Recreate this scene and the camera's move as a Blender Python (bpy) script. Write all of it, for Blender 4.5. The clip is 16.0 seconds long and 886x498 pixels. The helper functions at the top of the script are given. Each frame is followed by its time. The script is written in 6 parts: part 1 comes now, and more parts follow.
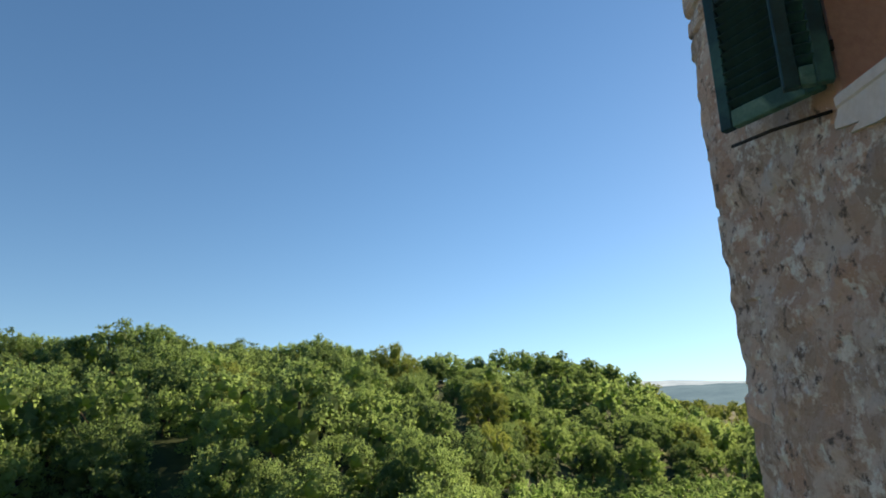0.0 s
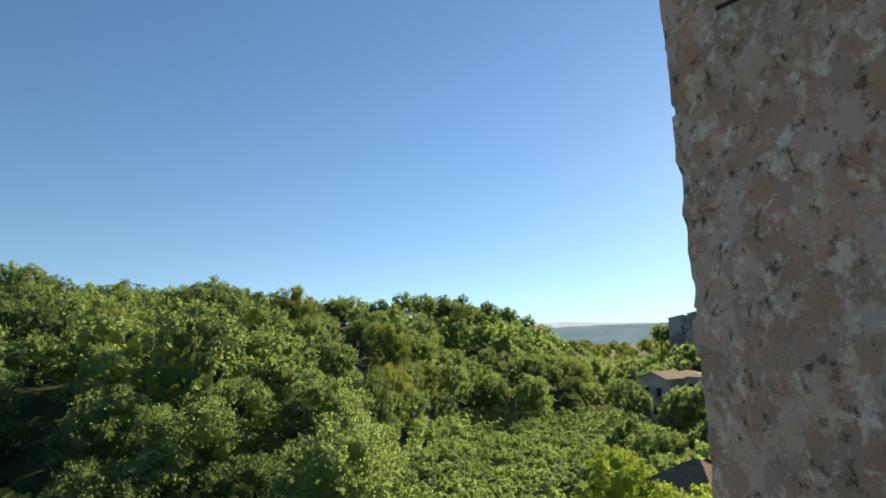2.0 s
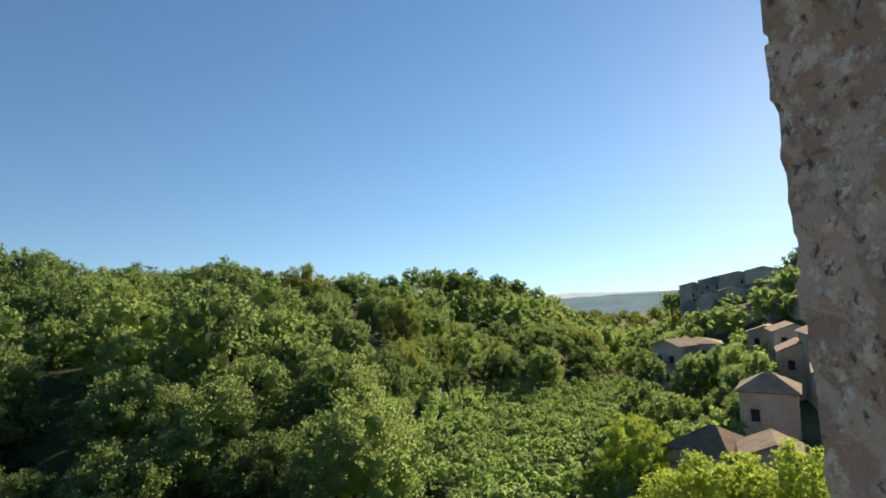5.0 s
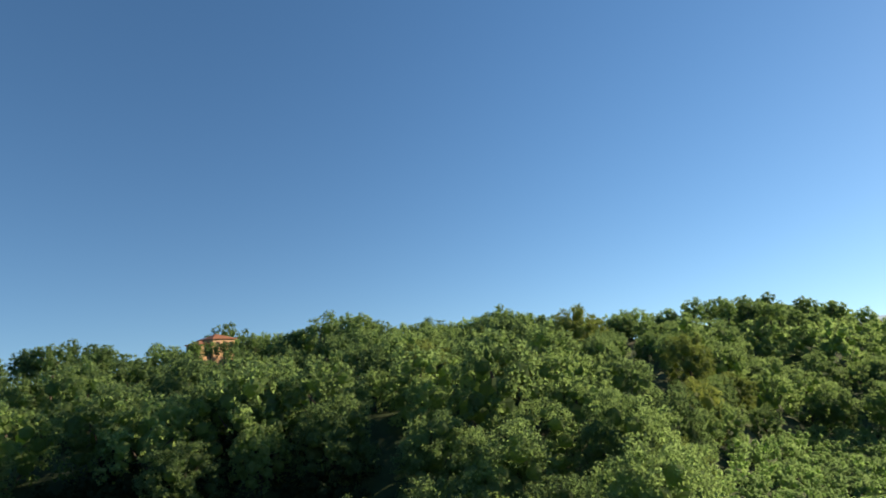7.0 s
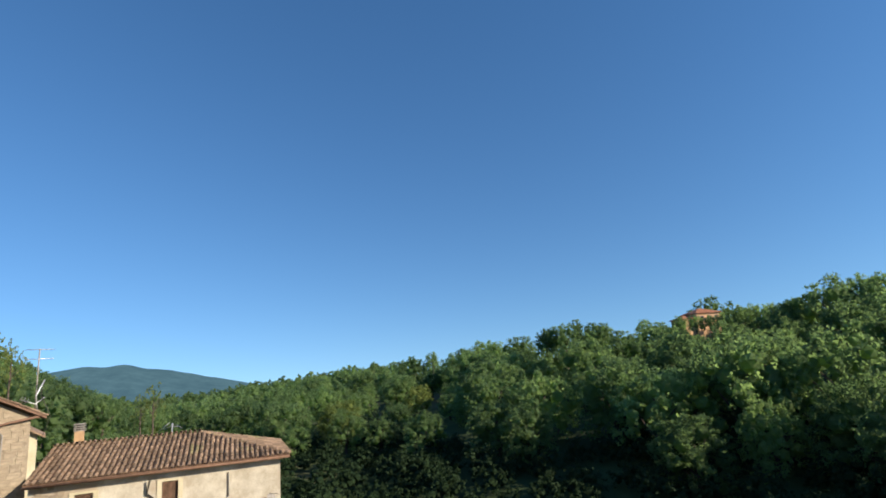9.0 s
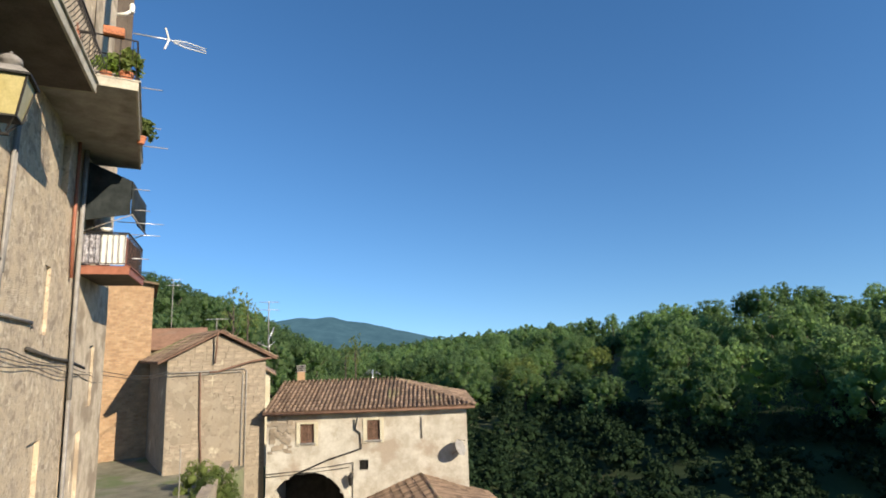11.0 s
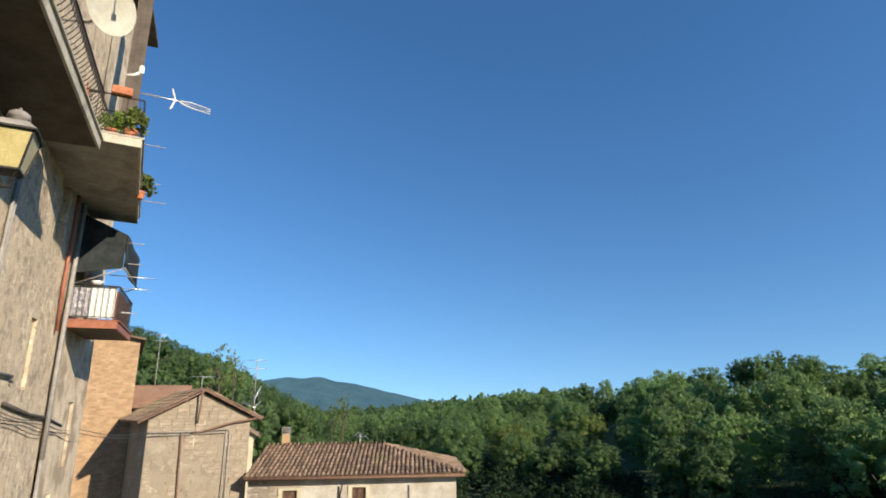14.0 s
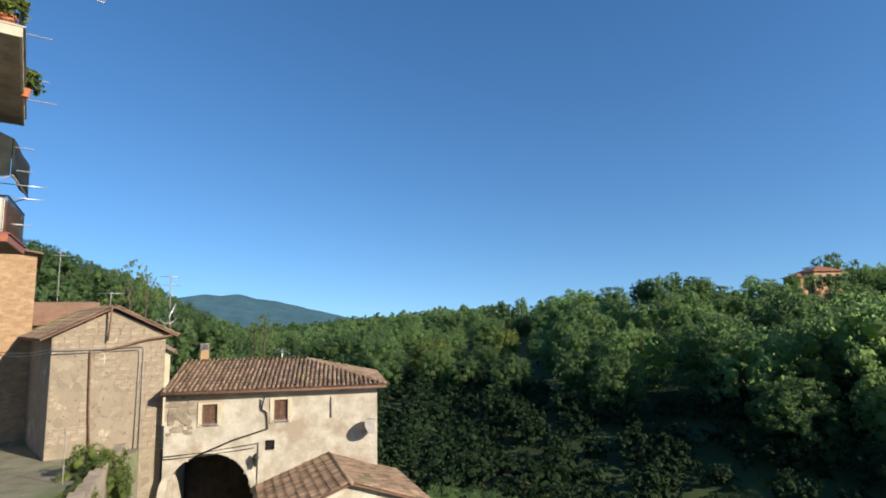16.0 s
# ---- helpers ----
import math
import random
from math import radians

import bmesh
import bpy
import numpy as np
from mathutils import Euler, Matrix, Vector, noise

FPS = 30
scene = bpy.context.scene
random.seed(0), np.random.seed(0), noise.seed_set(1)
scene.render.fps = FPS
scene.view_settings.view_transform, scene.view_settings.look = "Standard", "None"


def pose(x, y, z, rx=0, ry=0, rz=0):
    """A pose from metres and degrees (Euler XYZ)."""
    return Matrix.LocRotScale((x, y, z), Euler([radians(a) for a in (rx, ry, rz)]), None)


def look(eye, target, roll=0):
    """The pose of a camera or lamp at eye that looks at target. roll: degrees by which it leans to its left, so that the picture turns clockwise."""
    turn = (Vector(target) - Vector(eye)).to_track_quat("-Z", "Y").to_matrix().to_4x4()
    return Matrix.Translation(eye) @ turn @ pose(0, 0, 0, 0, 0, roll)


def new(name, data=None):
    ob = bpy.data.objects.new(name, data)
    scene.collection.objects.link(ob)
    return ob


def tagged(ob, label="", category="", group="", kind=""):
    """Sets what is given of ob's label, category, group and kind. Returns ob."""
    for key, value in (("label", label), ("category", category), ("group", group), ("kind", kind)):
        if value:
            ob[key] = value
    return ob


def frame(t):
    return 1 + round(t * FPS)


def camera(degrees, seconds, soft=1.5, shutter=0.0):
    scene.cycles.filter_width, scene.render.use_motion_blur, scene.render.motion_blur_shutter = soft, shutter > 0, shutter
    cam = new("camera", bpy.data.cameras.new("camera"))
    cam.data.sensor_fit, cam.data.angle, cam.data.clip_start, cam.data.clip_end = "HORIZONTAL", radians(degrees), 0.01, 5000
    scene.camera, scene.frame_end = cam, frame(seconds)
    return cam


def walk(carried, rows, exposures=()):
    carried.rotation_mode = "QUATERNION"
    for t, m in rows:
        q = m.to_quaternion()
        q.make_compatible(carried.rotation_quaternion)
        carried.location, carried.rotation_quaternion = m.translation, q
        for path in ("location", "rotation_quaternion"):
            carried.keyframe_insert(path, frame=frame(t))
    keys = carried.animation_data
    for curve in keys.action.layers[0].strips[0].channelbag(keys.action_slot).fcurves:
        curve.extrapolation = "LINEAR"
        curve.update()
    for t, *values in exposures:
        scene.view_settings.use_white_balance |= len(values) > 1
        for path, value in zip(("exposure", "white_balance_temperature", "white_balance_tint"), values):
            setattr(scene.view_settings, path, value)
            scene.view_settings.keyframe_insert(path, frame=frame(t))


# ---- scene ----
cam = camera(77.97, 16.0, soft=1.8)
PATH = [
    (0, (0.06, 0.31, 0), (-0.0111, 2.2500, 0.4811), 0.34),
    (0.5, (0.044, 0.527, -0.025), (0.0772, 2.4732, 0.4336), -0.13),
    (1, (0.044, 0.75, -0.049), (0.1599, 2.7035, 0.3632), -0.39),
    (1.5, (0.052, 0.974, -0.074), (0.2701, 2.9301, 0.2835), -0.05),
    (2, (0.063, 1.134, -0.094), (0.3369, 3.0949, 0.1899), 0.03),
    (2.5, (0.08, 1.276, -0.119), (0.3563, 3.2455, 0.0921), -0.44),
    (3, (0.022, 1.385, -0.146), (0.3050, 3.3579, 0.0192), -0.80),
    (5.5, (-0.142, 1.569, -0.102), (0.0698, 3.5457, 0.1147), -2.18),
    (6, (-0.13, 1.558, -0.112), (-0.0962, 3.5352, 0.1878), -4.23),
    (6.5, (-0.215, 1.403, -0.107), (-0.5065, 3.3489, 0.2491), -5.24),
    (7, (-0.305, 1.263, -0.103), (-0.9751, 3.1064, 0.2881), -4.84),
    (7.5, (-0.36, 1.14, -0.1), (-1.4133, 2.7877, 0.3196), -4.77),
    (8, (-0.392, 1.032, -0.097), (-1.7877, 2.3944, 0.3441), -5.04),
    (8.5, (-0.419, 0.939, -0.094), (-2.0643, 1.9827, 0.3558), -5.03),
    (9, (-0.442, 0.86, -0.092), (-2.2400, 1.6159, 0.3495), -4.61),
    (9.5, (-0.46, 0.796, -0.09), (-2.3478, 1.3176, 0.3165), -3.46),
    (10, (-0.475, 0.746, -0.088), (-2.4144, 1.0900, 0.2576), -2.61),
    (12.5, (-0.498, 0.666, -0.086), (-2.4543, 0.6704, 0.3298), -1.45),
    (13, (-0.495, 0.669, -0.082), (-2.4401, 0.6904, 0.3814), -1.44),
    (13.5, (-0.484, 0.672, -0.08), (-2.4149, 0.7469, 0.4345), -1.28),
    (14, (-0.464, 0.686, -0.086), (-2.3799, 0.8530, 0.4648), -0.98),
    (14.5, (-0.442, 0.704, -0.099), (-2.3478, 0.9668, 0.4466), -0.65),
    (15, (-0.469, 0.692, -0.094), (-2.3828, 1.0222, 0.3848), -0.59),
    (15.5, (-0.482, 0.687, -0.102), (-2.4127, 1.0570, 0.2689), -0.77),
    (16, (-0.463, 0.694, -0.105), (-2.3963, 1.1347, 0.1554), -1.12),
]
walk(cam, [(t, look(eye, target, roll)) for t, eye, target, roll in PATH],
     [(0, 0.57, 8250, 12), (3, 0.52, 8500, 12), (5.5, 0.47, 8450, 12), (6.5, 0.34, 8050, 11), (7.5, 0.32, 7300, 10), (8.5, 0.4, 6900, 10), (9.5, 0.4, 6550, 10), (12.5, 0.4, 6500, 10), (16, 0.4, 6450, 10)])

# ---------------------------------------------------------------- light
SUN_YAW, SUN_UP = -44.4, 24.0          # yaw to the left of +y, degrees
world = bpy.data.worlds.new("sky")
scene.world = world
world.use_nodes = True
wn = world.node_tree
sky = wn.nodes.new("ShaderNodeTexSky")
sky.sky_type, sky.sun_disc = "NISHITA", False
sky.sun_elevation, sky.sun_rotation = radians(SUN_UP), radians(-SUN_YAW)
sky.air_density, sky.dust_density, sky.ozone_density = 1.0, 0.06, 3.5
tint = wn.nodes.new("ShaderNodeHueSaturation")
tint.inputs["Saturation"].default_value = 1.18
tint.inputs["Hue"].default_value = 0.501
# the haze band at the horizon is thin here: look a little higher into the dome
dome, lift = wn.nodes.new("ShaderNodeTexCoord"), wn.nodes.new("ShaderNodeVectorMath")
lift.inputs[1].default_value = (0, 0, 0.13)
wn.links.new(dome.outputs["Generated"], lift.inputs[0])
unit = wn.nodes.new("ShaderNodeVectorMath")
unit.operation = "NORMALIZE"
wn.links.new(lift.outputs[0], unit.inputs[0])
wn.links.new(unit.outputs[0], sky.inputs["Vector"])
wn.links.new(sky.outputs[0], tint.inputs["Color"])
wn.links.new(tint.outputs[0], wn.nodes["Background"].inputs[0])
wn.nodes["Background"].inputs[1].default_value = 0.132
sun = new("sun", bpy.data.lights.new("sun", "SUN"))
sun.data.energy, sun.data.angle, sun.data.color = 5.8, radians(0.5), (1.0, 0.88, 0.70)
sy, su = radians(SUN_YAW), radians(SUN_UP)
sun_from = Vector((-math.sin(sy) * math.cos(su), math.cos(sy) * math.cos(su), math.sin(su)))
sun.matrix_world = look(sun_from * 50, (0, 0, 0))


# ---------------------------------------------------------------- materials
def material(name, a, b, scale=3.0, rough=0.85, bump=0.3, fine=40.0, third=None, metal=0.0, contrast=(0.35, 0.65), step=0.02, island=0.0):
    """Two colours mixed by coarse and fine noise, a third in stains; bump from the fine grain."""
    m = bpy.data.materials.new(name)
    m.use_nodes = True
    t = m.node_tree
    n, l = t.nodes, t.links
    p = n["Principled BSDF"]
    co = n.new("ShaderNodeTexCoord")
    big, small = n.new("ShaderNodeTexNoise"), n.new("ShaderNodeTexNoise")
    big.inputs["Scale"].default_value, big.inputs["Detail"].default_value = scale, 6
    big.inputs["Roughness"].default_value = 0.65
    small.inputs["Scale"].default_value, small.inputs["Detail"].default_value = fine, 4
    for o in (big, small):
        l.new(co.outputs["Object"], o.inputs["Vector"])
    ramp = n.new("ShaderNodeValToRGB")
    ramp.color_ramp.elements[0].position, ramp.color_ramp.elements[1].position = contrast
    ramp.color_ramp.elements[0].color, ramp.color_ramp.elements[1].color = (*a, 1), (*b, 1)
    l.new(big.outputs["Fac"], ramp.inputs["Fac"])
    colour = ramp.outputs["Color"]
    if third:
        spot, cut = n.new("ShaderNodeTexNoise"), n.new("ShaderNodeValToRGB")
        spot.inputs["Scale"].default_value, spot.inputs["Detail"].default_value = scale * 0.45, 7
        off = n.new("ShaderNodeVectorMath")
        off.inputs[1].default_value = (7.3, 2.1, 4.4)
        l.new(co.outputs["Object"], off.inputs[0])
        l.new(off.outputs[0], spot.inputs["Vector"])
        cut.color_ramp.elements[0].position, cut.color_ramp.elements[1].position = 0.52, 0.62
        l.new(spot.outputs["Fac"], cut.inputs["Fac"])
        mix = n.new("ShaderNodeMix")
        mix.data_type = "RGBA"
        mix.inputs[7].default_value = (*third, 1)
        l.new(cut.outputs["Color"], mix.inputs[0])
        l.new(colour, mix.inputs[6])
        colour = mix.outputs[2]
    grain = n.new("ShaderNodeMix")
    grain.data_type, grain.blend_type = "RGBA", "OVERLAY"
    grain.inputs[0].default_value = 0.35
    l.new(colour, grain.inputs[6])
    l.new(small.outputs["Color"], grain.inputs[7])
    colour = grain.outputs[2]
    bw = n.new("ShaderNodeRGBToBW")
    l.new(small.outputs["Color"], bw.inputs[0])
    grain2 = n.new("ShaderNodeCombineColor")
    for k in range(3):
        l.new(bw.outputs[0], grain2.inputs[k])
    l.new(grain2.outputs[0], grain.inputs[7])
    if island:
        info = n.new("ShaderNodeObjectInfo")
        geo = n.new("ShaderNodeNewGeometry")
        add = n.new("ShaderNodeMath")
        add.operation = "ADD"
        l.new(info.outputs["Random"], add.inputs[0])
        l.new(geo.outputs["Random Per Island"], add.inputs[1])
        fr = n.new("ShaderNodeMath")
        fr.operation = "FRACT"
        l.new(add.outputs[0], fr.inputs[0])
        rng = n.new("ShaderNodeMapRange")
        rng.inputs["To Min"].default_value, rng.inputs["To Max"].default_value = 1 - island, 1 + island
        l.new(fr.outputs[0], rng.inputs["Value"])
        hsv = n.new("ShaderNodeHueSaturation")
        l.new(rng.outputs[0], hsv.inputs["Value"])
        l.new(colour, hsv.inputs["Color"])
        colour = hsv.outputs[0]
    l.new(colour, p.inputs["Base Color"])
    p.inputs["Roughness"].default_value, p.inputs["Metallic"].default_value = rough, metal
    p.inputs["Specular IOR Level"].default_value = 0.3
    if bump:
        bp = n.new("ShaderNodeBump")
        bp.inputs["Strength"].default_value, bp.inputs["Distance"].default_value = bump, step
        add = n.new("ShaderNodeMath")
        add.operation = "ADD"
        l.new(big.outputs["Fac"], add.inputs[0])
        l.new(small.outputs["Fac"], add.inputs[1])
        l.new(add.outputs[0], bp.inputs["Height"])
        l.new(bp.outputs["Normal"], p.inputs["Normal"])
    return m


def leaf_material(name, dark, light, through_light=0.45, spread=0.3):
    """Leaves: colour varies leaf by leaf and plant by plant; light shines through."""
    m = bpy.data.materials.new(name)
    m.use_nodes = True
    t = m.node_tree
    n, l = t.nodes, t.links
    p, out = n["Principled BSDF"], n["Material Output"]
    geo, info = n.new("ShaderNodeNewGeometry"), n.new("ShaderNodeObjectInfo")
    co, noi = n.new("ShaderNodeTexCoord"), n.new("ShaderNodeTexNoise")
    noi.inputs["Scale"].default_value = 0.35
    l.new(co.outputs["Object"], noi.inputs["Vector"])
    a1, a2 = n.new("ShaderNodeMath"), n.new("ShaderNodeMath")
    a1.operation, a2.operation = "MULTIPLY_ADD", "MULTIPLY_ADD"
    l.new(geo.outputs["Random Per Island"], a1.inputs[0])
    a1.inputs[1].default_value = 0.22
    l.new(noi.outputs["Fac"], a1.inputs[2])
    l.new(info.outputs["Random"], a2.inputs[0])
    a2.inputs[1].default_value = spread * 2
    l.new(a1.outputs[0], a2.inputs[2])
    rng = n.new("ShaderNodeMapRange")
    rng.inputs["From Min"].default_value, rng.inputs["From Max"].default_value = 0.35, 0.85 + spread
    l.new(a2.outputs[0], rng.inputs["Value"])
    mix = n.new("ShaderNodeMix")
    mix.data_type = "RGBA"
    mix.inputs[6].default_value, mix.inputs[7].default_value = (*dark, 1), (*light, 1)
    l.new(rng.outputs[0], mix.inputs[0])
    l.new(mix.outputs[2], p.inputs["Base Color"])
    p.inputs["Roughness"].default_value = 0.7
    p.inputs["Specular IOR Level"].default_value = 0.12
    tr, ms = n.new("ShaderNodeBsdfTranslucent"), n.new("ShaderNodeMixShader")
    warm = n.new("ShaderNodeMix")
    warm.data_type, warm.blend_type = "RGBA", "MULTIPLY"
    warm.inputs[0].default_value = 1.0
    warm.inputs[7].default_value = (1.56, 1.6, 1.2, 1)
    l.new(mix.outputs[2], warm.inputs[6])
    l.new(warm.outputs[2], tr.inputs["Color"])
    ms.inputs[0].default_value = through_light
    l.new(p.outputs[0], ms.inputs[1])
    l.new(tr.outputs[0], ms.inputs[2])
    l.new(ms.outputs[0], out.inputs["Surface"])
    return m


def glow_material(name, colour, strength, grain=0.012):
    """A far backdrop that glows: daylight and haze are put into its colour; woods and clearings only hinted at."""
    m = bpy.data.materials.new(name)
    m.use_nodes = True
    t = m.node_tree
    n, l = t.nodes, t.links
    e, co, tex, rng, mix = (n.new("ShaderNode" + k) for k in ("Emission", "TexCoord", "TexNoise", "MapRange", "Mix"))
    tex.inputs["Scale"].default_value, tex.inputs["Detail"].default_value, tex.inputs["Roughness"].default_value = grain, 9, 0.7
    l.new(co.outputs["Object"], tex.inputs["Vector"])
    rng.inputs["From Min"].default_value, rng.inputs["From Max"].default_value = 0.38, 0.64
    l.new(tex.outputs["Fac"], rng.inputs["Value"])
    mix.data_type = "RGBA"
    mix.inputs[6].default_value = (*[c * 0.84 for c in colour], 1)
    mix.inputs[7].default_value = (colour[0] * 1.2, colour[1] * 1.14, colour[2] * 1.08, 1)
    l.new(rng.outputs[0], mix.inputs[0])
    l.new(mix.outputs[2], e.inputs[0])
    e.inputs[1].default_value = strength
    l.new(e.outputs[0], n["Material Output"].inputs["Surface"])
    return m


def rubble_material(name, cell, stone, coats, relief):
    """Rough wall: brown stones in grey mortar, torn lime plaster over it; shade of pits and glints put into the colour
    as specks.
    """
    m = bpy.data.materials.new(name)
    m.use_nodes = True
    t = m.node_tree
    n, l = t.nodes, t.links
    p = n["Principled BSDF"]
    co = n.new("ShaderNodeTexCoord")
    warp = n.new("ShaderNodeTexNoise")
    warp.inputs["Scale"].default_value, warp.inputs["Detail"].default_value = 5, 4
    l.new(co.outputs["Object"], warp.inputs["Vector"])
    add = n.new("ShaderNodeVectorMath")
    add.operation = "MULTIPLY_ADD"
    add.inputs[1].default_value = (0.12, 0.12, 0.12)
    l.new(warp.outputs["Color"], add.inputs[0])
    l.new(co.outputs["Object"], add.inputs[2])
    stones = n.new("ShaderNodeTexVoronoi")
    stones.inputs["Scale"].default_value = cell
    l.new(add.outputs[0], stones.inputs["Vector"])
    ramp = n.new("ShaderNodeValToRGB")
    es = ramp.color_ramp.elements
    es[0].position, es[0].color = 0.0, (*stone[0], 1)
    es[1].position, es[1].color = 1.0, (*stone[3], 1)
    e = es.new(0.35)
    e.color = (*stone[1], 1)
    e = es.new(0.8)
    e.color = (*stone[2], 1)
    sep = n.new("ShaderNodeSeparateColor")
    l.new(stones.outputs["Color"], sep.inputs[0])
    l.new(sep.outputs[0], ramp.inputs["Fac"])

    def layer(base, colour, scale, low, high, detail, at):
        tex, cut, mix, off = n.new("ShaderNodeTexNoise"), n.new("ShaderNodeMapRange"), n.new("ShaderNodeMix"), n.new("ShaderNodeVectorMath")
        off.inputs[1].default_value = at
        l.new(co.outputs["Object"], off.inputs[0])
        l.new(off.outputs[0], tex.inputs["Vector"])
        tex.inputs["Scale"].default_value, tex.inputs["Detail"].default_value, tex.inputs["Roughness"].default_value = scale, detail, 0.7
        cut.inputs["From Min"].default_value, cut.inputs["From Max"].default_value = low, high
        l.new(tex.outputs["Fac"], cut.inputs["Value"])
        mix.data_type = "RGBA"
        mix.inputs[7].default_value = (*colour, 1)
        l.new(cut.outputs[0], mix.inputs[0])
        l.new(base, mix.inputs[6])
        return mix.outputs[2], tex.outputs["Fac"]
    c, h1 = layer(ramp.outputs["Color"], *coats[0], 9, (3, 1, 2))
    c, h2 = layer(c, *coats[1], 10, (9, 4, 7))
    c, h3 = layer(c, *coats[2], 5, (1, 8, 3))
    c, h4 = layer(c, *coats[3], 3, (5, 5, 5))
    l.new(c, p.inputs["Base Color"])
    p.inputs["Roughness"].default_value = 0.95
    fine = n.new("ShaderNodeTexNoise")
    fine.inputs["Scale"].default_value, fine.inputs["Detail"].default_value = 30, 8
    l.new(co.outputs["Object"], fine.inputs["Vector"])
    a1, a2 = n.new("ShaderNodeMath"), n.new("ShaderNodeMath")
    a1.operation = a2.operation = "ADD"
    l.new(h2, a1.inputs[0])
    l.new(fine.outputs["Fac"], a1.inputs[1])
    l.new(a1.outputs[0], a2.inputs[0])
    l.new(h1, a2.inputs[1])
    bp = n.new("ShaderNodeBump")
    bp.inputs["Strength"].default_value, bp.inputs["Distance"].default_value = 1.0, relief
    l.new(a2.outputs[0], bp.inputs["Height"])
    l.new(bp.outputs["Normal"], p.inputs["Normal"])
    return m


RUBBLE = rubble_material("rubble_plaster", 4.2, ((0.447, 0.348, 0.273), (0.547, 0.429, 0.336), (0.572, 0.398, 0.298), (0.721, 0.584, 0.472)),
                         (((0.701, 0.61, 0.52), 5.0, 0.50, 0.56), ((0.86, 0.86, 0.783), 9.5, 0.54, 0.62), ((0.174, 0.137, 0.112), 15, 0.57, 0.66), ((0.86, 0.86, 0.86), 60, 0.67, 0.74)), 0.035)
FACADE = rubble_material("facade_plaster", 7.0, ((0.32, 0.248, 0.176), (0.416, 0.328, 0.232), (0.496, 0.4, 0.288), (0.56, 0.464, 0.336)),
                         (((0.56, 0.448, 0.308), 2.4, 0.46, 0.54), ((0.688, 0.584, 0.424), 3.4, 0.55, 0.62), ((0.24, 0.184, 0.128), 13, 0.60, 0.66), ((0.176, 0.136, 0.096), 34, 0.63, 0.70)), 0.02)
TUFF = rubble_material("tuff_wall", 2.6, ((0.21, 0.172, 0.125), (0.26, 0.215, 0.159), (0.294, 0.245, 0.181), (0.336, 0.284, 0.211)),
                       (((0.281, 0.228, 0.163), 0.9, 0.42, 0.60), ((0.47, 0.408, 0.297), 0.75, 0.60, 0.66), ((0.134, 0.107, 0.0817), 5.5, 0.58, 0.68), ((0.386, 0.335, 0.249), 16, 0.64, 0.72)), 0.02)
QUOIN = RUBBLE
PLASTER_OLD = material("old_plaster", (0.437, 0.351, 0.25), (0.64, 0.538, 0.398), 2.2, 0.95, 0.5, 18, third=(0.335, 0.265, 0.187), contrast=(0.36, 0.64), step=0.02)
PLASTER_PALE = material("pale_plaster", (0.42, 0.37, 0.294), (0.571, 0.529, 0.445), 1.3, 0.95, 0.4, 22, third=(0.386, 0.319, 0.244), contrast=(0.38, 0.6))
PLASTER_YELLOW = material("yellow_plaster", (0.50, 0.44, 0.30), (0.60, 0.54, 0.40), 1.0, 0.95, 0.3, 22)
STONE = material("tuff_stone", (0.23, 0.183, 0.132), (0.357, 0.293, 0.217), 1.6, 0.95, 0.6, 20, third=(0.306, 0.255, 0.196), island=0.11)
MORTAR = material("mortar", (0.262, 0.213, 0.156), (0.41, 0.34, 0.254), 1.4, 0.95, 0.6, 26, third=(0.246, 0.205, 0.164))
BRICK = material("brick", (0.34, 0.212, 0.119), (0.442, 0.297, 0.17), 2.0, 0.9, 0.4, 40, island=0.16)
TILE = material("roof_tile", (0.165, 0.112, 0.075), (0.30, 0.205, 0.138), 1.1, 0.92, 0.6, 30, third=(0.20, 0.175, 0.085), island=0.4)
ROOF_OLD = material("old_roof", (0.14, 0.105, 0.085), (0.25, 0.19, 0.15), 0.8, 0.95, 0.6, 9, third=(0.22, 0.18, 0.13))
TILE_RED = material("red_roof_tile", (0.33, 0.13, 0.07), (0.45, 0.20, 0.11), 2.5, 0.9, 0.5, 30, island=0.25)
CONCRETE = material("concrete", (0.243, 0.225, 0.207), (0.36, 0.338, 0.306), 1.8, 0.9, 0.4, 30, third=(0.198, 0.18, 0.162))
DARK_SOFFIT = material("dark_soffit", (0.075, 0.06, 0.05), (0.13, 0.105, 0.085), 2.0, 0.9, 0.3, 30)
TERRACOTTA = material("terracotta", (0.42, 0.15, 0.07), (0.52, 0.21, 0.11), 4, 0.85, 0.3, 40)
GREEN_PAINT = material("green_paint", (0.007, 0.036, 0.044), (0.014, 0.07, 0.075), 6, 0.5, 0.15, 60, third=(0.04, 0.14, 0.125))
GREEN_WORN = material("worn_green_paint", (0.05, 0.16, 0.14), (0.12, 0.27, 0.22), 9, 0.6, 0.3, 60, third=(0.03, 0.10, 0.09))
SHUTTER_GREEN = material("dull_green_paint", (0.25, 0.31, 0.22), (0.34, 0.40, 0.29), 6, 0.6, 0.2, 60, third=(0.20, 0.25, 0.19))
SLAT_GREEN = material("faded_green_paint", (0.46, 0.52, 0.36), (0.58, 0.62, 0.44), 6, 0.6, 0.15, 60)
CREAM_TRIM = material("cream_trim", (0.42, 0.38, 0.30), (0.56, 0.51, 0.41), 3, 0.9, 0.3, 40, third=(0.33, 0.29, 0.23))
TILE_BROWN = material("brown_roof", (0.20, 0.115, 0.075), (0.31, 0.18, 0.12), 1.2, 0.92, 0.6, 8, third=(0.25, 0.17, 0.12))
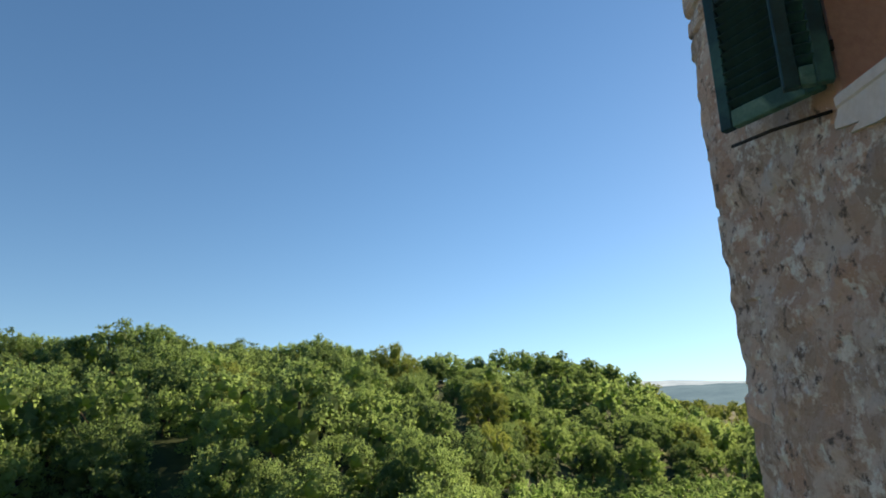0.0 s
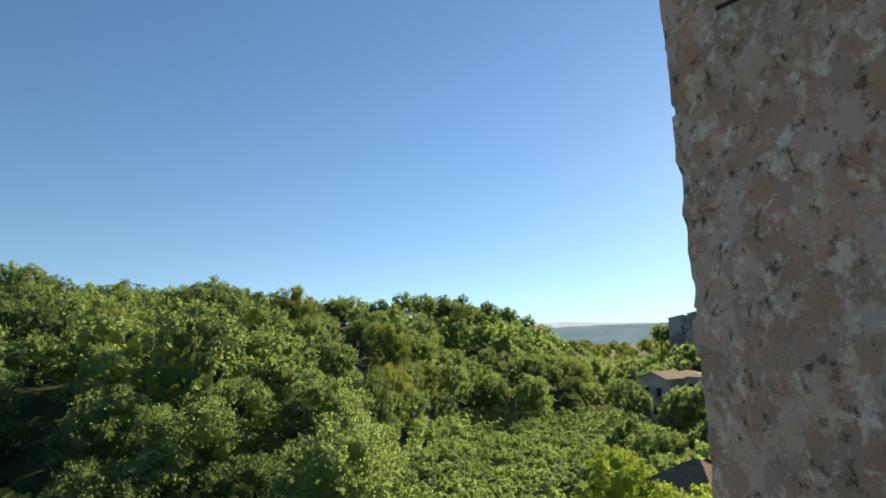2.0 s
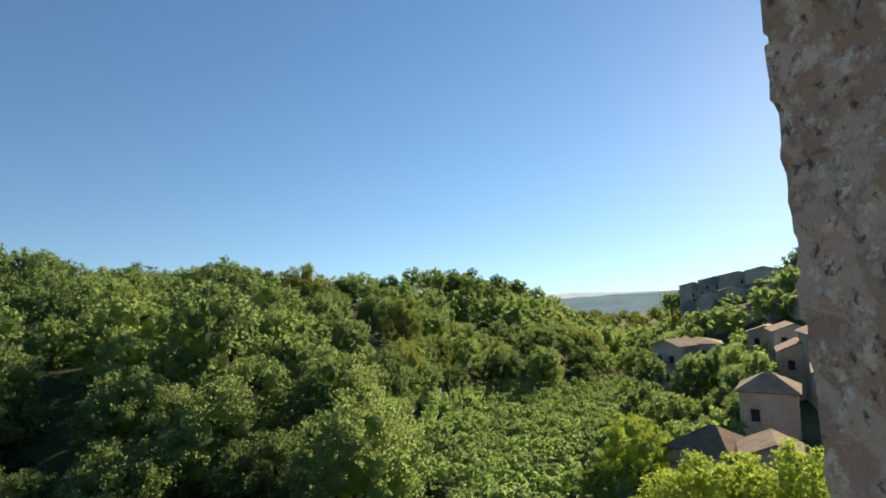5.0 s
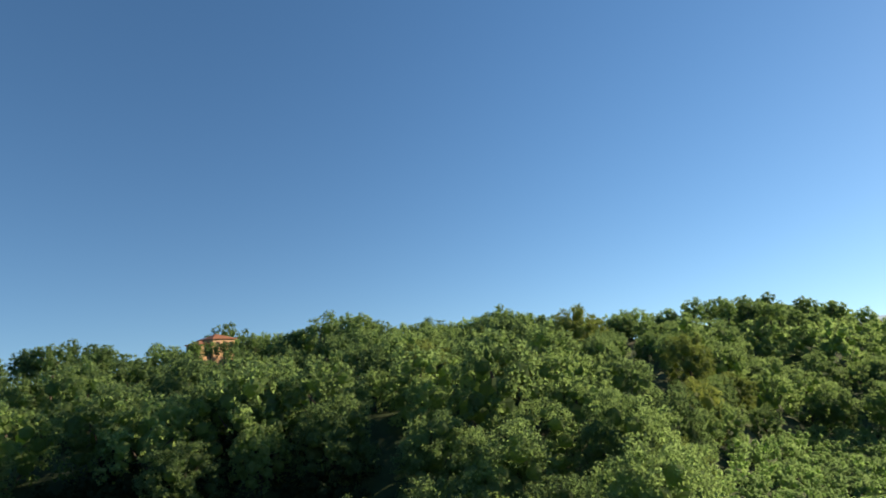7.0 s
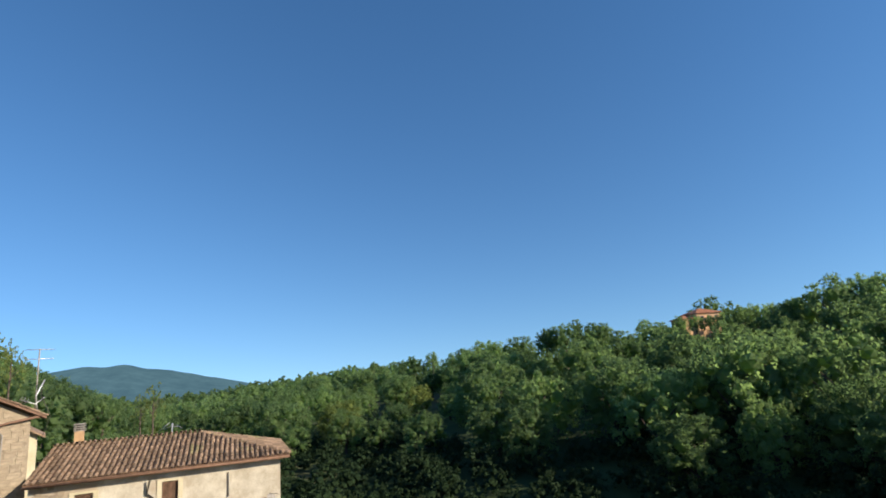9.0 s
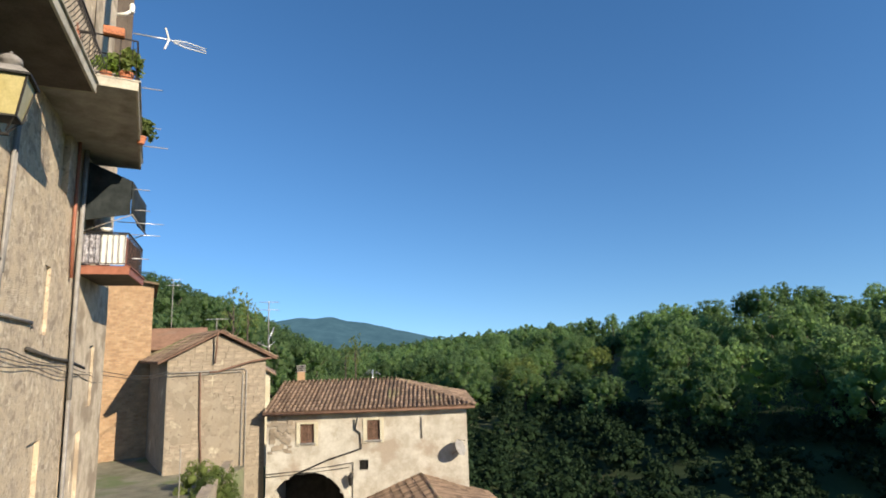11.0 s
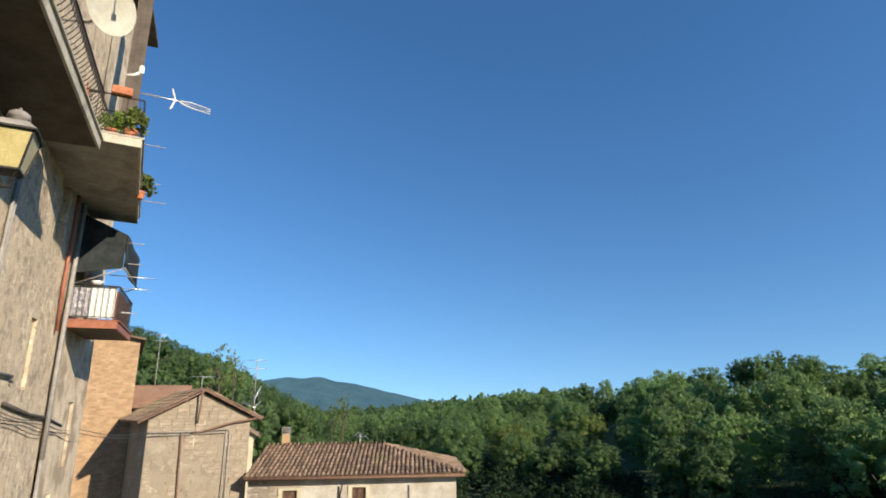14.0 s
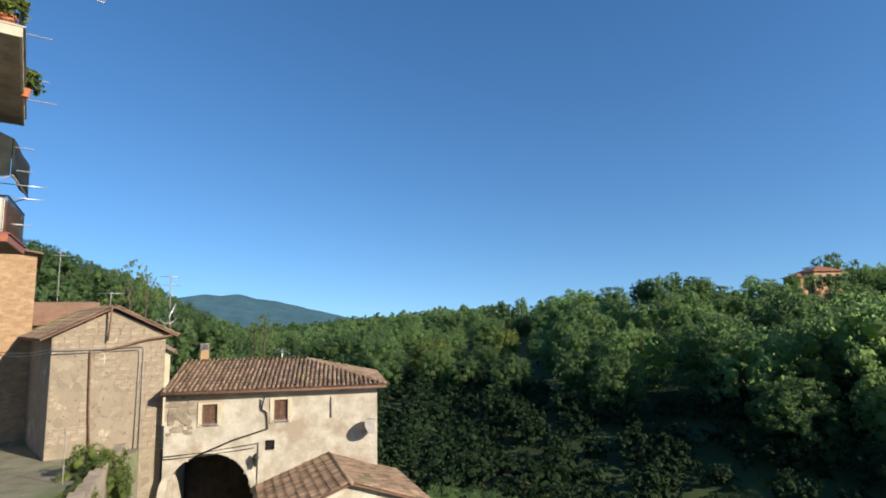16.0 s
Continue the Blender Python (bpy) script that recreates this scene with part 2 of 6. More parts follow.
WHITE_TRIM = material("white_trim", (0.62, 0.60, 0.56), (0.74, 0.72, 0.68), 4, 0.85, 0.3, 50)
PINK_PAINT = material("pink_paint", (0.55, 0.36, 0.29), (0.62, 0.43, 0.35), 3, 0.8, 0.2, 40)
IRON = material("black_iron", (0.015, 0.014, 0.013), (0.04, 0.035, 0.03), 12, 0.6, 0.3, 80)
RED_PAINT = material("red_pipe_paint", (0.55, 0.17, 0.10), (0.66, 0.25, 0.15), 5, 0.5, 0.15, 60)
RUST_PIPE = material("rust_pipe", (0.25, 0.09, 0.05), (0.36, 0.14, 0.085), 5, 0.55, 0.15, 60)
GREY_PIPE = material("grey_pipe", (0.22, 0.20, 0.18), (0.32, 0.30, 0.27), 5, 0.6, 0.15, 60)
CABLE = material("cable", (0.05, 0.045, 0.04), (0.10, 0.09, 0.08), 8, 0.7, 0.1, 60)
ALUMINIUM = material("aluminium", (0.60, 0.60, 0.60), (0.75, 0.75, 0.75), 8, 0.4, 0.05, 60, metal=0.8)
WHITE_METAL = material("white_metal", (0.66, 0.64, 0.58), (0.76, 0.74, 0.68), 5, 0.5, 0.1, 60)
BROWN_WOOD = material("brown_wood", (0.13, 0.075, 0.05), (0.21, 0.125, 0.085), 5, 0.75, 0.3, 60)
BARK = material("bark", (0.06, 0.045, 0.035), (0.13, 0.10, 0.08), 4, 0.95, 0.6, 30)
GRASS = material("valley_ground", (0.022, 0.040, 0.014), (0.062, 0.090, 0.030), 0.05, 0.95, 0.4, 1.5, third=(0.115, 0.105, 0.050))
COBBLE = material("street_paving", (0.16, 0.15, 0.10), (0.27, 0.25, 0.18), 0.9, 0.95, 0.5, 12, third=(0.15, 0.18, 0.08))
CANVAS = material("dark_canvas", (0.012, 0.016, 0.016), (0.03, 0.036, 0.035), 3, 0.8, 0.3, 30)
# unlit insides of windows, passage and chimney: shade put into a near-black colour
INTERIOR_SHADE = material("interior_shade", (0.02, 0.018, 0.016), (0.045, 0.04, 0.035), 2, 0.95, 0.2, 20)
DISH_CREAM = material("dish_cream", (0.36, 0.34, 0.27), (0.46, 0.44, 0.36), 4, 0.6, 0.1, 40)
LANTERN_GLASS = material("lantern_glass", (0.391, 0.323, 0.128), (0.51, 0.433, 0.204), 4, 0.35, 0.1, 40)
ORANGE_WALL = material("orange_plaster", (0.58, 0.33, 0.17), (0.68, 0.42, 0.24), 1.5, 0.9, 0.2, 30)
# house stone made paler: haze over town and village put into the colour
HAZE_STONE = material("hazy_town_stone", (0.44, 0.345, 0.255), (0.62, 0.50, 0.385), 0.25, 0.95, 0.3, 3, third=(0.29, 0.25, 0.22))
LEAF_OAK = leaf_material("oak_leaves", (0.056, 0.098, 0.050), (0.205, 0.29, 0.128), 0.66)
# the lower slope's shade is put into these near-black scrub leaves
LEAF_SHADE = leaf_material("scrub_leaves", (0.010, 0.022, 0.010), (0.022, 0.042, 0.017), 0.2)
LEAF_PALE = leaf_material("pale_leaves", (0.10, 0.14, 0.045), (0.22, 0.26, 0.085), 0.5)
LEAF_BRIGHT = leaf_material("bright_leaves", (0.15, 0.225, 0.05), (0.30, 0.39, 0.10), 0.55)
LEAF_HAZEL = leaf_material("hazel_leaves", (0.135, 0.205, 0.112), (0.275, 0.385, 0.19), 0.7)


# ---------------------------------------------------------------- mesh helpers
def mesh_object(name, verts, faces, mat, parent=None, label="", smooth=False):
    me = bpy.data.meshes.new(name)
    me.from_pydata([tuple(v) for v in verts], [], faces)
    me.materials.append(mat)
    if smooth:
        me.polygons.foreach_set("use_smooth", [True] * len(me.polygons))
    ob = new(name, me)
    if parent:
        ob.parent = parent
    if label:
        ob["label"] = label
    return ob


def part(name, bm, mat, parent=None, label="", smooth=False):
    bmesh.ops.recalc_face_normals(bm, faces=bm.faces)
    me = bpy.data.meshes.new(name)
    bm.to_mesh(me)
    bm.free()
    me.materials.append(mat)
    if smooth:
        me.polygons.foreach_set("use_smooth", [True] * len(me.polygons))
    ob = new(name, me)
    if parent:
        ob.parent = parent
    if label:
        ob["label"] = label
    return ob


def thing(name, m=None, label="", category="", group="", kind=""):
    ob = new(name)
    ob.empty_display_size = 0.2
    if m:
        ob.matrix_basis = m
    return tagged(ob, label, category, group, kind)


def box(bm, x0, y0, z0, x1, y1, z1, m=None, bevel=0.0):
    r = bmesh.ops.create_cube(bm, size=1.0)
    vs = r["verts"]
    for v in vs:
        v.co = Vector(((x0 + x1) / 2 + v.co.x * (x1 - x0), (y0 + y1) / 2 + v.co.y * (y1 - y0), (z0 + z1) / 2 + v.co.z * (z1 - z0)))
    if bevel:
        es = list({e for v in vs for e in v.link_edges})
        vs = list({v for f in bmesh.ops.bevel(bm, geom=es, offset=bevel, segments=1, affect="EDGES")["faces"] for v in f.verts} | {v for v in vs if v.is_valid})
    if m:
        for v in vs:
            v.co = m @ v.co
    return bm


def boxes(*specs, m=None, bevel=0.0):
    bm = bmesh.new()
    for s in specs:
        box(bm, *s, m=m, bevel=bevel)
    return bm


def tube(bm, points, r, sides=8, r_end=None):
    """A round rod along points."""
    pts = [Vector(p) for p in points]
    rings = []
    for i, p in enumerate(pts):
        d = (pts[min(i + 1, len(pts) - 1)] - pts[max(i - 1, 0)]).normalized()
        up = Vector((0, 0, 1)) if abs(d.z) < 0.9 else Vector((1, 0, 0))
        a = d.cross(up).normalized()
        b = d.cross(a)
        rr = r if r_end is None else r + (r_end - r) * i / (len(pts) - 1)
        rings.append([bm.verts.new(p + (a * math.cos(k * 2 * math.pi / sides) + b * math.sin(k * 2 * math.pi / sides)) * rr) for k in range(sides)])
    for q, s in zip(rings, rings[1:]):
        for k in range(sides):
            bm.faces.new((q[k], q[(k + 1) % sides], s[(k + 1) % sides], s[k]))
    bm.faces.new(rings[0])
    bm.faces.new(rings[-1][::-1])
    return bm


def rod(name, points, r, mat, parent=None, label="", sides=8):
    return part(name, tube(bmesh.new(), points, r, sides), mat, parent, label, True)


def lathe(bm, profile, sides=16, centre=(0, 0, 0)):
    """A turned body: profile of (radius, height)."""
    c = Vector(centre)
    rings = [[bm.verts.new(c + Vector((r * math.cos(k * 2 * math.pi / sides), r * math.sin(k * 2 * math.pi / sides), z))) for k in range(sides)] for r, z in profile]
    for q, s in zip(rings, rings[1:]):
        for k in range(sides):
            bm.faces.new((q[k], q[(k + 1) % sides], s[(k + 1) % sides], s[k]))
    bm.faces.new(rings[0][::-1])
    bm.faces.new(rings[-1])
    return bm


def slab_roof(bm, corners, thick):
    """A flat roof plane of four (or three) corners with thickness."""
    low = [bm.verts.new(Vector(c)) for c in corners]
    up = [bm.verts.new(Vector(c) + Vector((0, 0, thick))) for c in corners]
    n = len(corners)
    bm.faces.new(low[::-1])
    bm.faces.new(up)
    for k in range(n):
        bm.faces.new((low[k], low[(k + 1) % n], up[(k + 1) % n], up[k]))


def polar(yaw, d, z=0.0):
    """A place from its yaw (to the left of +y, degrees) and level distance."""
    return Vector((-math.sin(radians(yaw)) * d, math.cos(radians(yaw)) * d, z))


# ---------------------------------------------------------------- ground
YAWS = (-180, -100, -60, -40, -25, -12, 0, 15, 30, 45, 60, 75, 95, 108, 123, 180)
RINGS = (0, 12, 30, 60, 90, 130, 170, 230, 320, 500, 1200, 4500)
LAND = {-180: (-9, -9, -9, -8, -7, -6, -5, -4, -4, -4, -10, -30),
        -100: (-9, -9, -9, -8, -7, -6, -5, -4, -4, -4, -10, -30),
        -60: (-9, -10, -11, -12, -13, -12, -8, 0, 4, 4, -10, -30),
        -40: (-9, -11, -14, -16.5, -15, -12, -7, 1, 4, 0, -20, -30),
        -25: (-9, -12, -15, -20, -23, -25, -26, -27, -27, -28, -28, -30),
        -12: (-9, -13, -17, -22, -25, -26, -21, -3.5, 1, -8, -25, -30),
        0: (-9, -13, -18, -22, -18, -6, 0.3, 1, -1, -5, -20, -30),
        15: (-9, -13, -18, -21, -9, -3, -0.5, 1, 0, 0, -20, -30),
        30: (-9, -13, -18, -21, -9, -2.5, 0, 1, 0, 0, -20, -30),
        45: (-9, -13, -18, -21, -11, -4, -1.5, 0, 0, 0, -20, -30),
        60: (-9, -13, -18, -21, -14, -7.5, -4, -2, -1, 0, -20, -30),
        75: (-9, -13, -17, -21, -18, -12, -8, -4, -1, 0, -20, -30),
        95: (-9, -12, -13, -15, -17, -17, -16, -14, -12, -9, -15, -30),
        108: (-9, -9.5, -10, -6, 0, 3, 4, 4, 0, -3, -15, -30),
        123: (-9, -9, -8, -4, 3, 5, 5, 4, 2, 0, -10, -30),
        180: (-9, -9, -9, -8, -7, -6, -5, -4, -4, -4, -10, -30)}


def land(x, y):
    """Height of the ground."""
    d, yaw = math.hypot(x, y), math.degrees(math.atan2(-x, y))
    k = next(i for i in range(len(YAWS) - 1) if yaw <= YAWS[i + 1])
    u = (yaw - YAWS[k]) / (YAWS[k + 1] - YAWS[k])
    u = u * u * (3 - 2 * u) * 0.6 + u * 0.4
    d = min(d, 4499)
    j = next(i for i in range(len(RINGS) - 1) if d <= RINGS[i + 1])
    v = (d - RINGS[j]) / (RINGS[j + 1] - RINGS[j])
    a = LAND[YAWS[k]][j] * (1 - v) + LAND[YAWS[k]][j + 1] * v
    b = LAND[YAWS[k + 1]][j] * (1 - v) + LAND[YAWS[k + 1]][j + 1] * v
    return a * (1 - u) + b * u + noise.noise(Vector((x, y, 0)) * 0.03) * min(1.5, d * 0.01)


def build_ground():
    dists = [0.5 * 1.085 ** i for i in range(112)]
    dists = [d for d in dists if d < 4490] + [4490]
    n = 180
    verts = [(0, 0, land(0, 0.01))]
    for d in dists:
        for k in range(n):
            p = polar(-180 + (k + 0.5) * 360 / n, d)
            verts.append((p.x, p.y, land(p.x, p.y)))
    faces = [(0, 1 + (k + 1) % n, 1 + k) for k in range(n)]
    for i in range(len(dists) - 1):
        for k in range(n):
            a, b = 1 + i * n, 1 + (i + 1) * n
            faces.append((a + k, a + (k + 1) % n, b + (k + 1) % n, b + k))
    g = mesh_object("ground", verts, faces, GRASS, smooth=True)
    g.data.flip_normals()
    return tagged(g, "grassy valley floor and slopes under the trees", "ground", kind="structure")


build_ground()


def far_hills(name, base, tops, d, mat, label):
    """A ridge far off, as a rounded band of land; tops: (yaw, height)."""
    verts, faces = [], []
    yaws = [tops[0][0] + i * (tops[-1][0] - tops[0][0]) / 90 for i in range(91)]
    for y in yaws:
        h = np.interp(y, [a for a, _ in tops], [b for _, b in tops])
        h += noise.noise(Vector((y * 0.6, d * 0.01, 0))) * 0.06 * (h - base)
        for k in range(7):
            s = k / 6
            p = polar(y, d * (1 + 0.35 * s), base + (h - base) * math.sin(s * math.pi / 2))
            verts.append(p)
    for i in range(90):
        for k in range(6):
            a = i * 7 + k
            faces.append((a, a + 7, a + 8, a + 1))
    ob = mesh_object(name, verts, faces, mat, smooth=True)
    return tagged(ob, label, "hills", kind="structure")


# glowing ridges: the blue of the haze is part of each colour
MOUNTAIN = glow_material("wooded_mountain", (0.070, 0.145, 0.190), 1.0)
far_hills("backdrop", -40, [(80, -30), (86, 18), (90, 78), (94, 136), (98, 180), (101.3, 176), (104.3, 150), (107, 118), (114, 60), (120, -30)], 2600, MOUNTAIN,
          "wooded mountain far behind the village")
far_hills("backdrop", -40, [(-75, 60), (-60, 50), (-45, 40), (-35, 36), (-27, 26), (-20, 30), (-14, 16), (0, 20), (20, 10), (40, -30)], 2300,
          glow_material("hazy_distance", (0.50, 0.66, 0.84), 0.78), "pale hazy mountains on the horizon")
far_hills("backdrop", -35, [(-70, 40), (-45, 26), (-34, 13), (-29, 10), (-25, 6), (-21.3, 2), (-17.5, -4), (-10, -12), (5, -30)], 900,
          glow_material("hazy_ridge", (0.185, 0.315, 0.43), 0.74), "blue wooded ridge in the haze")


# ---------------------------------------------------------------- the near house corner (wing)
WX, WY = 1.38, 2.8                     # face of the wall, its far corner
WING = Matrix.Translation((0.06, 0.31, 0)) @ Matrix.Scale(1.3, 4) @ pose(WX, 0, -0.6, 0, -1.1, 0) @ pose(-WX, 0, 0.6)   # the wing's own measure


def wing_face(y, z):
    """How far the rough wall stands proud at a place."""
    p = Vector((0, y, z))
    return 0.030 * noise.noise(p * 2.2) + 0.022 * noise.noise(p * 6.5) + 0.012 * noise.noise(p * 17)


def edge_at(z):
    return WY + 0.045 * z + 0.010 * noise.noise(Vector((3.1, 0, z * 3.2))) + 0.012 * noise.noise(Vector((1.1, 0, z * 11)))


WIN_Y0, WIN_Y1, WIN_Z0, WIN_Z1 = 1.02, 1.81, 1.0, 2.05


def build_wing():
    wall = thing("wall_wing", WING, label="rough rubble and plaster house wall in shade", category="wall", kind="structure")
    ny, zs = 74, [-1.6 + 0.028 * i for i in range(176)]
    verts, faces = [], []
    for z in zs:
        e = edge_at(z)
        for j in range(ny):
            y = 0.8 + (e - 0.8) * j / (ny - 1)
            x = WX - wing_face(y, z)
            if j == ny - 1:
                x += 0.03
            verts.append((x, y, z))
        verts.append((WX + 0.5, e - 0.02, z))
        verts.append((WX + 1.0, e - 0.04, z))
    w = ny + 2
    for i in range(len(zs) - 1):
        for j in range(w - 1):
            a = i * w + j
            y, z = 0.8 + (WY - 0.8) * (j + 0.5) / (ny - 1), zs[i]
            if WIN_Y0 < y < WIN_Y1 and WIN_Z0 < z < WIN_Z1:
                continue
            faces.append((a, a + w, a + w + 1, a + 1))
    mesh_object("wall_face", verts, faces, RUBBLE, wall)
    # the plain rest of the house behind, below and above
    t = 0.42
    part("wall_body", boxes((WX + 0.06, -7.0, -10, WX + t, 0.8, 5.49), (WX + 0.06, 0.8, -10, WX + t, WY - 0.1, -1.58), (WX + 0.06, 0.8, 3.3, WX + t, WY - 0.1, 5.49),
                            (WX + t, WY - 0.5, -10, 7.5, WY - 0.12, 5.49), (WX + 0.12, WIN_Y1 + 0.02, -1.6, WX + t, WY - 0.12, 3.3),
                            (WX + 0.12, 0.8, -1.6, WX + t, WIN_Y1 + 0.02, WIN_Z0 - 0.02), (WX + 0.12, 0.8, WIN_Z1 + 0.02, WX + t, WIN_Y1 + 0.02, 3.3)), RUBBLE, wall)
    return wall


wing = build_wing()


def build_quoins(parent):
    """Stones of the corner, each a little uneven."""
    rnd = random.Random(5)
    z, k = -1.5, 0
    while z < 3.0:
        h = rnd.uniform(0.15, 0.27)
        ln = 0.34 if k % 2 else 0.2
        bm = bmesh.new()
        e = edge_at(z + h / 2) + rnd.uniform(-0.006, 0.006)
        box(bm, WX - rnd.uniform(-0.01, 0.012), e - ln, z + 0.012, WX + 0.22, e, z + h - 0.006, bevel=0.022)
        bmesh.ops.subdivide_edges(bm, edges=bm.edges, cuts=2, use_grid_fill=True)
        for v in bm.verts:
            v.co += noise.noise_vector(v.co * 9) * 0.012
        part("stone", bm, QUOIN, parent)
        z, k = z + h, k + 1


build_quoins(wing)
# out of view: slab added, its overhang set by the shadow on the facade
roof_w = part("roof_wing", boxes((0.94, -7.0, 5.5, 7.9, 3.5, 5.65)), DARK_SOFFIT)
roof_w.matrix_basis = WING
tagged(roof_w, "unseen eaves slab of the near house, sized for its shadow", "roof", kind="structure")


def build_window_wing():
    """The small window of the near wall: reveal, frame, sill."""
    w = thing("window_1", WING, label="small window with pink reveal and white plaster sill", category="window", kind="structure")
    part("reveal", boxes((WX + 0.0, WIN_Y1 - 0.012, WIN_Z0, WX + 0.34, WIN_Y1 + 0.02, WIN_Z1), (WX, WIN_Y0 - 0.02, WIN_Z0, WX + 0.34, WIN_Y0 + 0.012, WIN_Z1),
                         (WX, WIN_Y0, WIN_Z1 - 0.012, WX + 0.34, WIN_Y1, WIN_Z1 + 0.02)), PINK_PAINT, w)
    part("window_frame", boxes((WX + 0.22, WIN_Y1 - 0.07, WIN_Z0 + 0.02, WX + 0.28, WIN_Y1 - 0.014, WIN_Z1), (WX + 0.22, WIN_Y0 + 0.014, WIN_Z0 + 0.02, WX + 0.28, WIN_Y0 + 0.07, WIN_Z1),
                               (WX + 0.22, WIN_Y0 + 0.07, WIN_Z0 + 0.02, WX + 0.28, WIN_Y1 - 0.07, WIN_Z0 + 0.08), bevel=0.006), WHITE_TRIM, w)
    part("pane", boxes((WX + 0.245, WIN_Y0 + 0.07, WIN_Z0 + 0.08, WX + 0.25, WIN_Y1 - 0.07, WIN_Z1)), INTERIOR_SHADE, w)
    sill = bmesh.new()
    box(sill, WX - 0.035, WIN_Y0 - 0.1, WIN_Z0 - 0.05, WX + 0.3, WIN_Y1 + 0.0, WIN_Z0 + 0.004, bevel=0.01)
    part("window_sill", sill, WHITE_TRIM, w)
    patch = bmesh.new()
    n = 26
    vs = [patch.verts.new((WX - 0.028, 1.41 + 0.42 * math.cos(k * 2 * math.pi / n) * (1 + 0.3 * noise.noise(Vector((k * 0.9, 1, 2)))),
                           0.91 + 0.10 * math.sin(k * 2 * math.pi / n) * (1 + 0.6 * noise.noise(Vector((k * 0.7, 5, 2)))))) for k in range(n)]
    f = patch.faces.new(vs)
    r = bmesh.ops.extrude_face_region(patch, geom=[f])
    bmesh.ops.translate(patch, verts=[v for v in r["geom"] if isinstance(v, bmesh.types.BMVert)], vec=(0.09, 0, 0))
    part("plaster_patch", patch, WHITE_TRIM, w, "broken white plaster under the sill")
    return w


build_window_wing()


def louvre_shutter(name, wide, high, frame_mat, slat_mat, label, group="", gap=0.045, tilt=38, low_mat=None):
    """A louvred leaf, hinged at x = 0, standing in the plane y = 0."""
    s = thing(name, label=label, category="shutter", group=group)
    b, d = 0.055, 0.038
    for nm, q in (("stile", (0, -d / 2, 0, b, d / 2, high)), ("stile", (wide - b, -d / 2, 0, wide, d / 2, high)),
                  ("rail", (b, -d / 2, 0, wide - b, d / 2, b * 1.4)), ("rail", (b, -d / 2, high - b * 1.2, wide - b, d / 2, high))):
        part(nm, boxes(q, bevel=0.005), low_mat if low_mat and nm == "rail" and q[2] == 0 else frame_mat, s)
    slat = None
    z = b * 1.4 + gap * 0.5
    while z < high - b * 1.2:
        m = pose(0, 0, z, tilt, 0, 0)
        if slat is None:
            slat = part("slat", boxes((b - 0.005, -0.028, -0.004, wide - b + 0.005, 0.028, 0.004)), slat_mat, s)
            slat.matrix_basis = m
        else:
            o = new("slat", slat.data)
            o.parent, o.matrix_basis = s, m
        z += gap
    for hz in (high * 0.2, high * 0.8):
        part("hinge", boxes((-0.02, -d / 2 - 0.008, hz, 0.06, -d / 2 + 0.002, hz + 0.04)), IRON, s)
    return s


sh = louvre_shutter("window_shutter", 0.41, 0.66, GREEN_PAINT, GREEN_PAINT, "dark green louvred shutter standing open against a rough wall", low_mat=GREEN_WORN)
sh.matrix_basis = WING @ pose(WX - 0.035, 1.83, 1.05, 0, 0, 90 + 29)
sh = louvre_shutter("window_shutter", 0.16, 0.66, GREEN_PAINT, GREEN_PAINT, "narrow dark green shutter leaf folded beside the open one", low_mat=GREEN_WORN)
sh.matrix_basis = WING @ pose(WX - 0.03, 1.78, 1.05, 0, 0, 90 + 66)
bar = rod("shutter_stay", [(WX + 0.02, 1.89, 0.99), (WX - 0.12, 2.04, 0.99), (WX - 0.2, 2.2, 0.995)], 0.008, IRON)
bar.matrix_basis = WING
tagged(bar, "thin dark iron stay under the shutter", "shutter stay")


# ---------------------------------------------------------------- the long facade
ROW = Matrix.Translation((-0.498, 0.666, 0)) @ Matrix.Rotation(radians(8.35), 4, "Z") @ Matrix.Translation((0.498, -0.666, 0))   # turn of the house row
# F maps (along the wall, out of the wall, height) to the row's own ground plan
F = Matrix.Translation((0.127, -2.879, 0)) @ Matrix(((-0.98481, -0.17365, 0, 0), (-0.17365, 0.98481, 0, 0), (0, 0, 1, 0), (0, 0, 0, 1)))


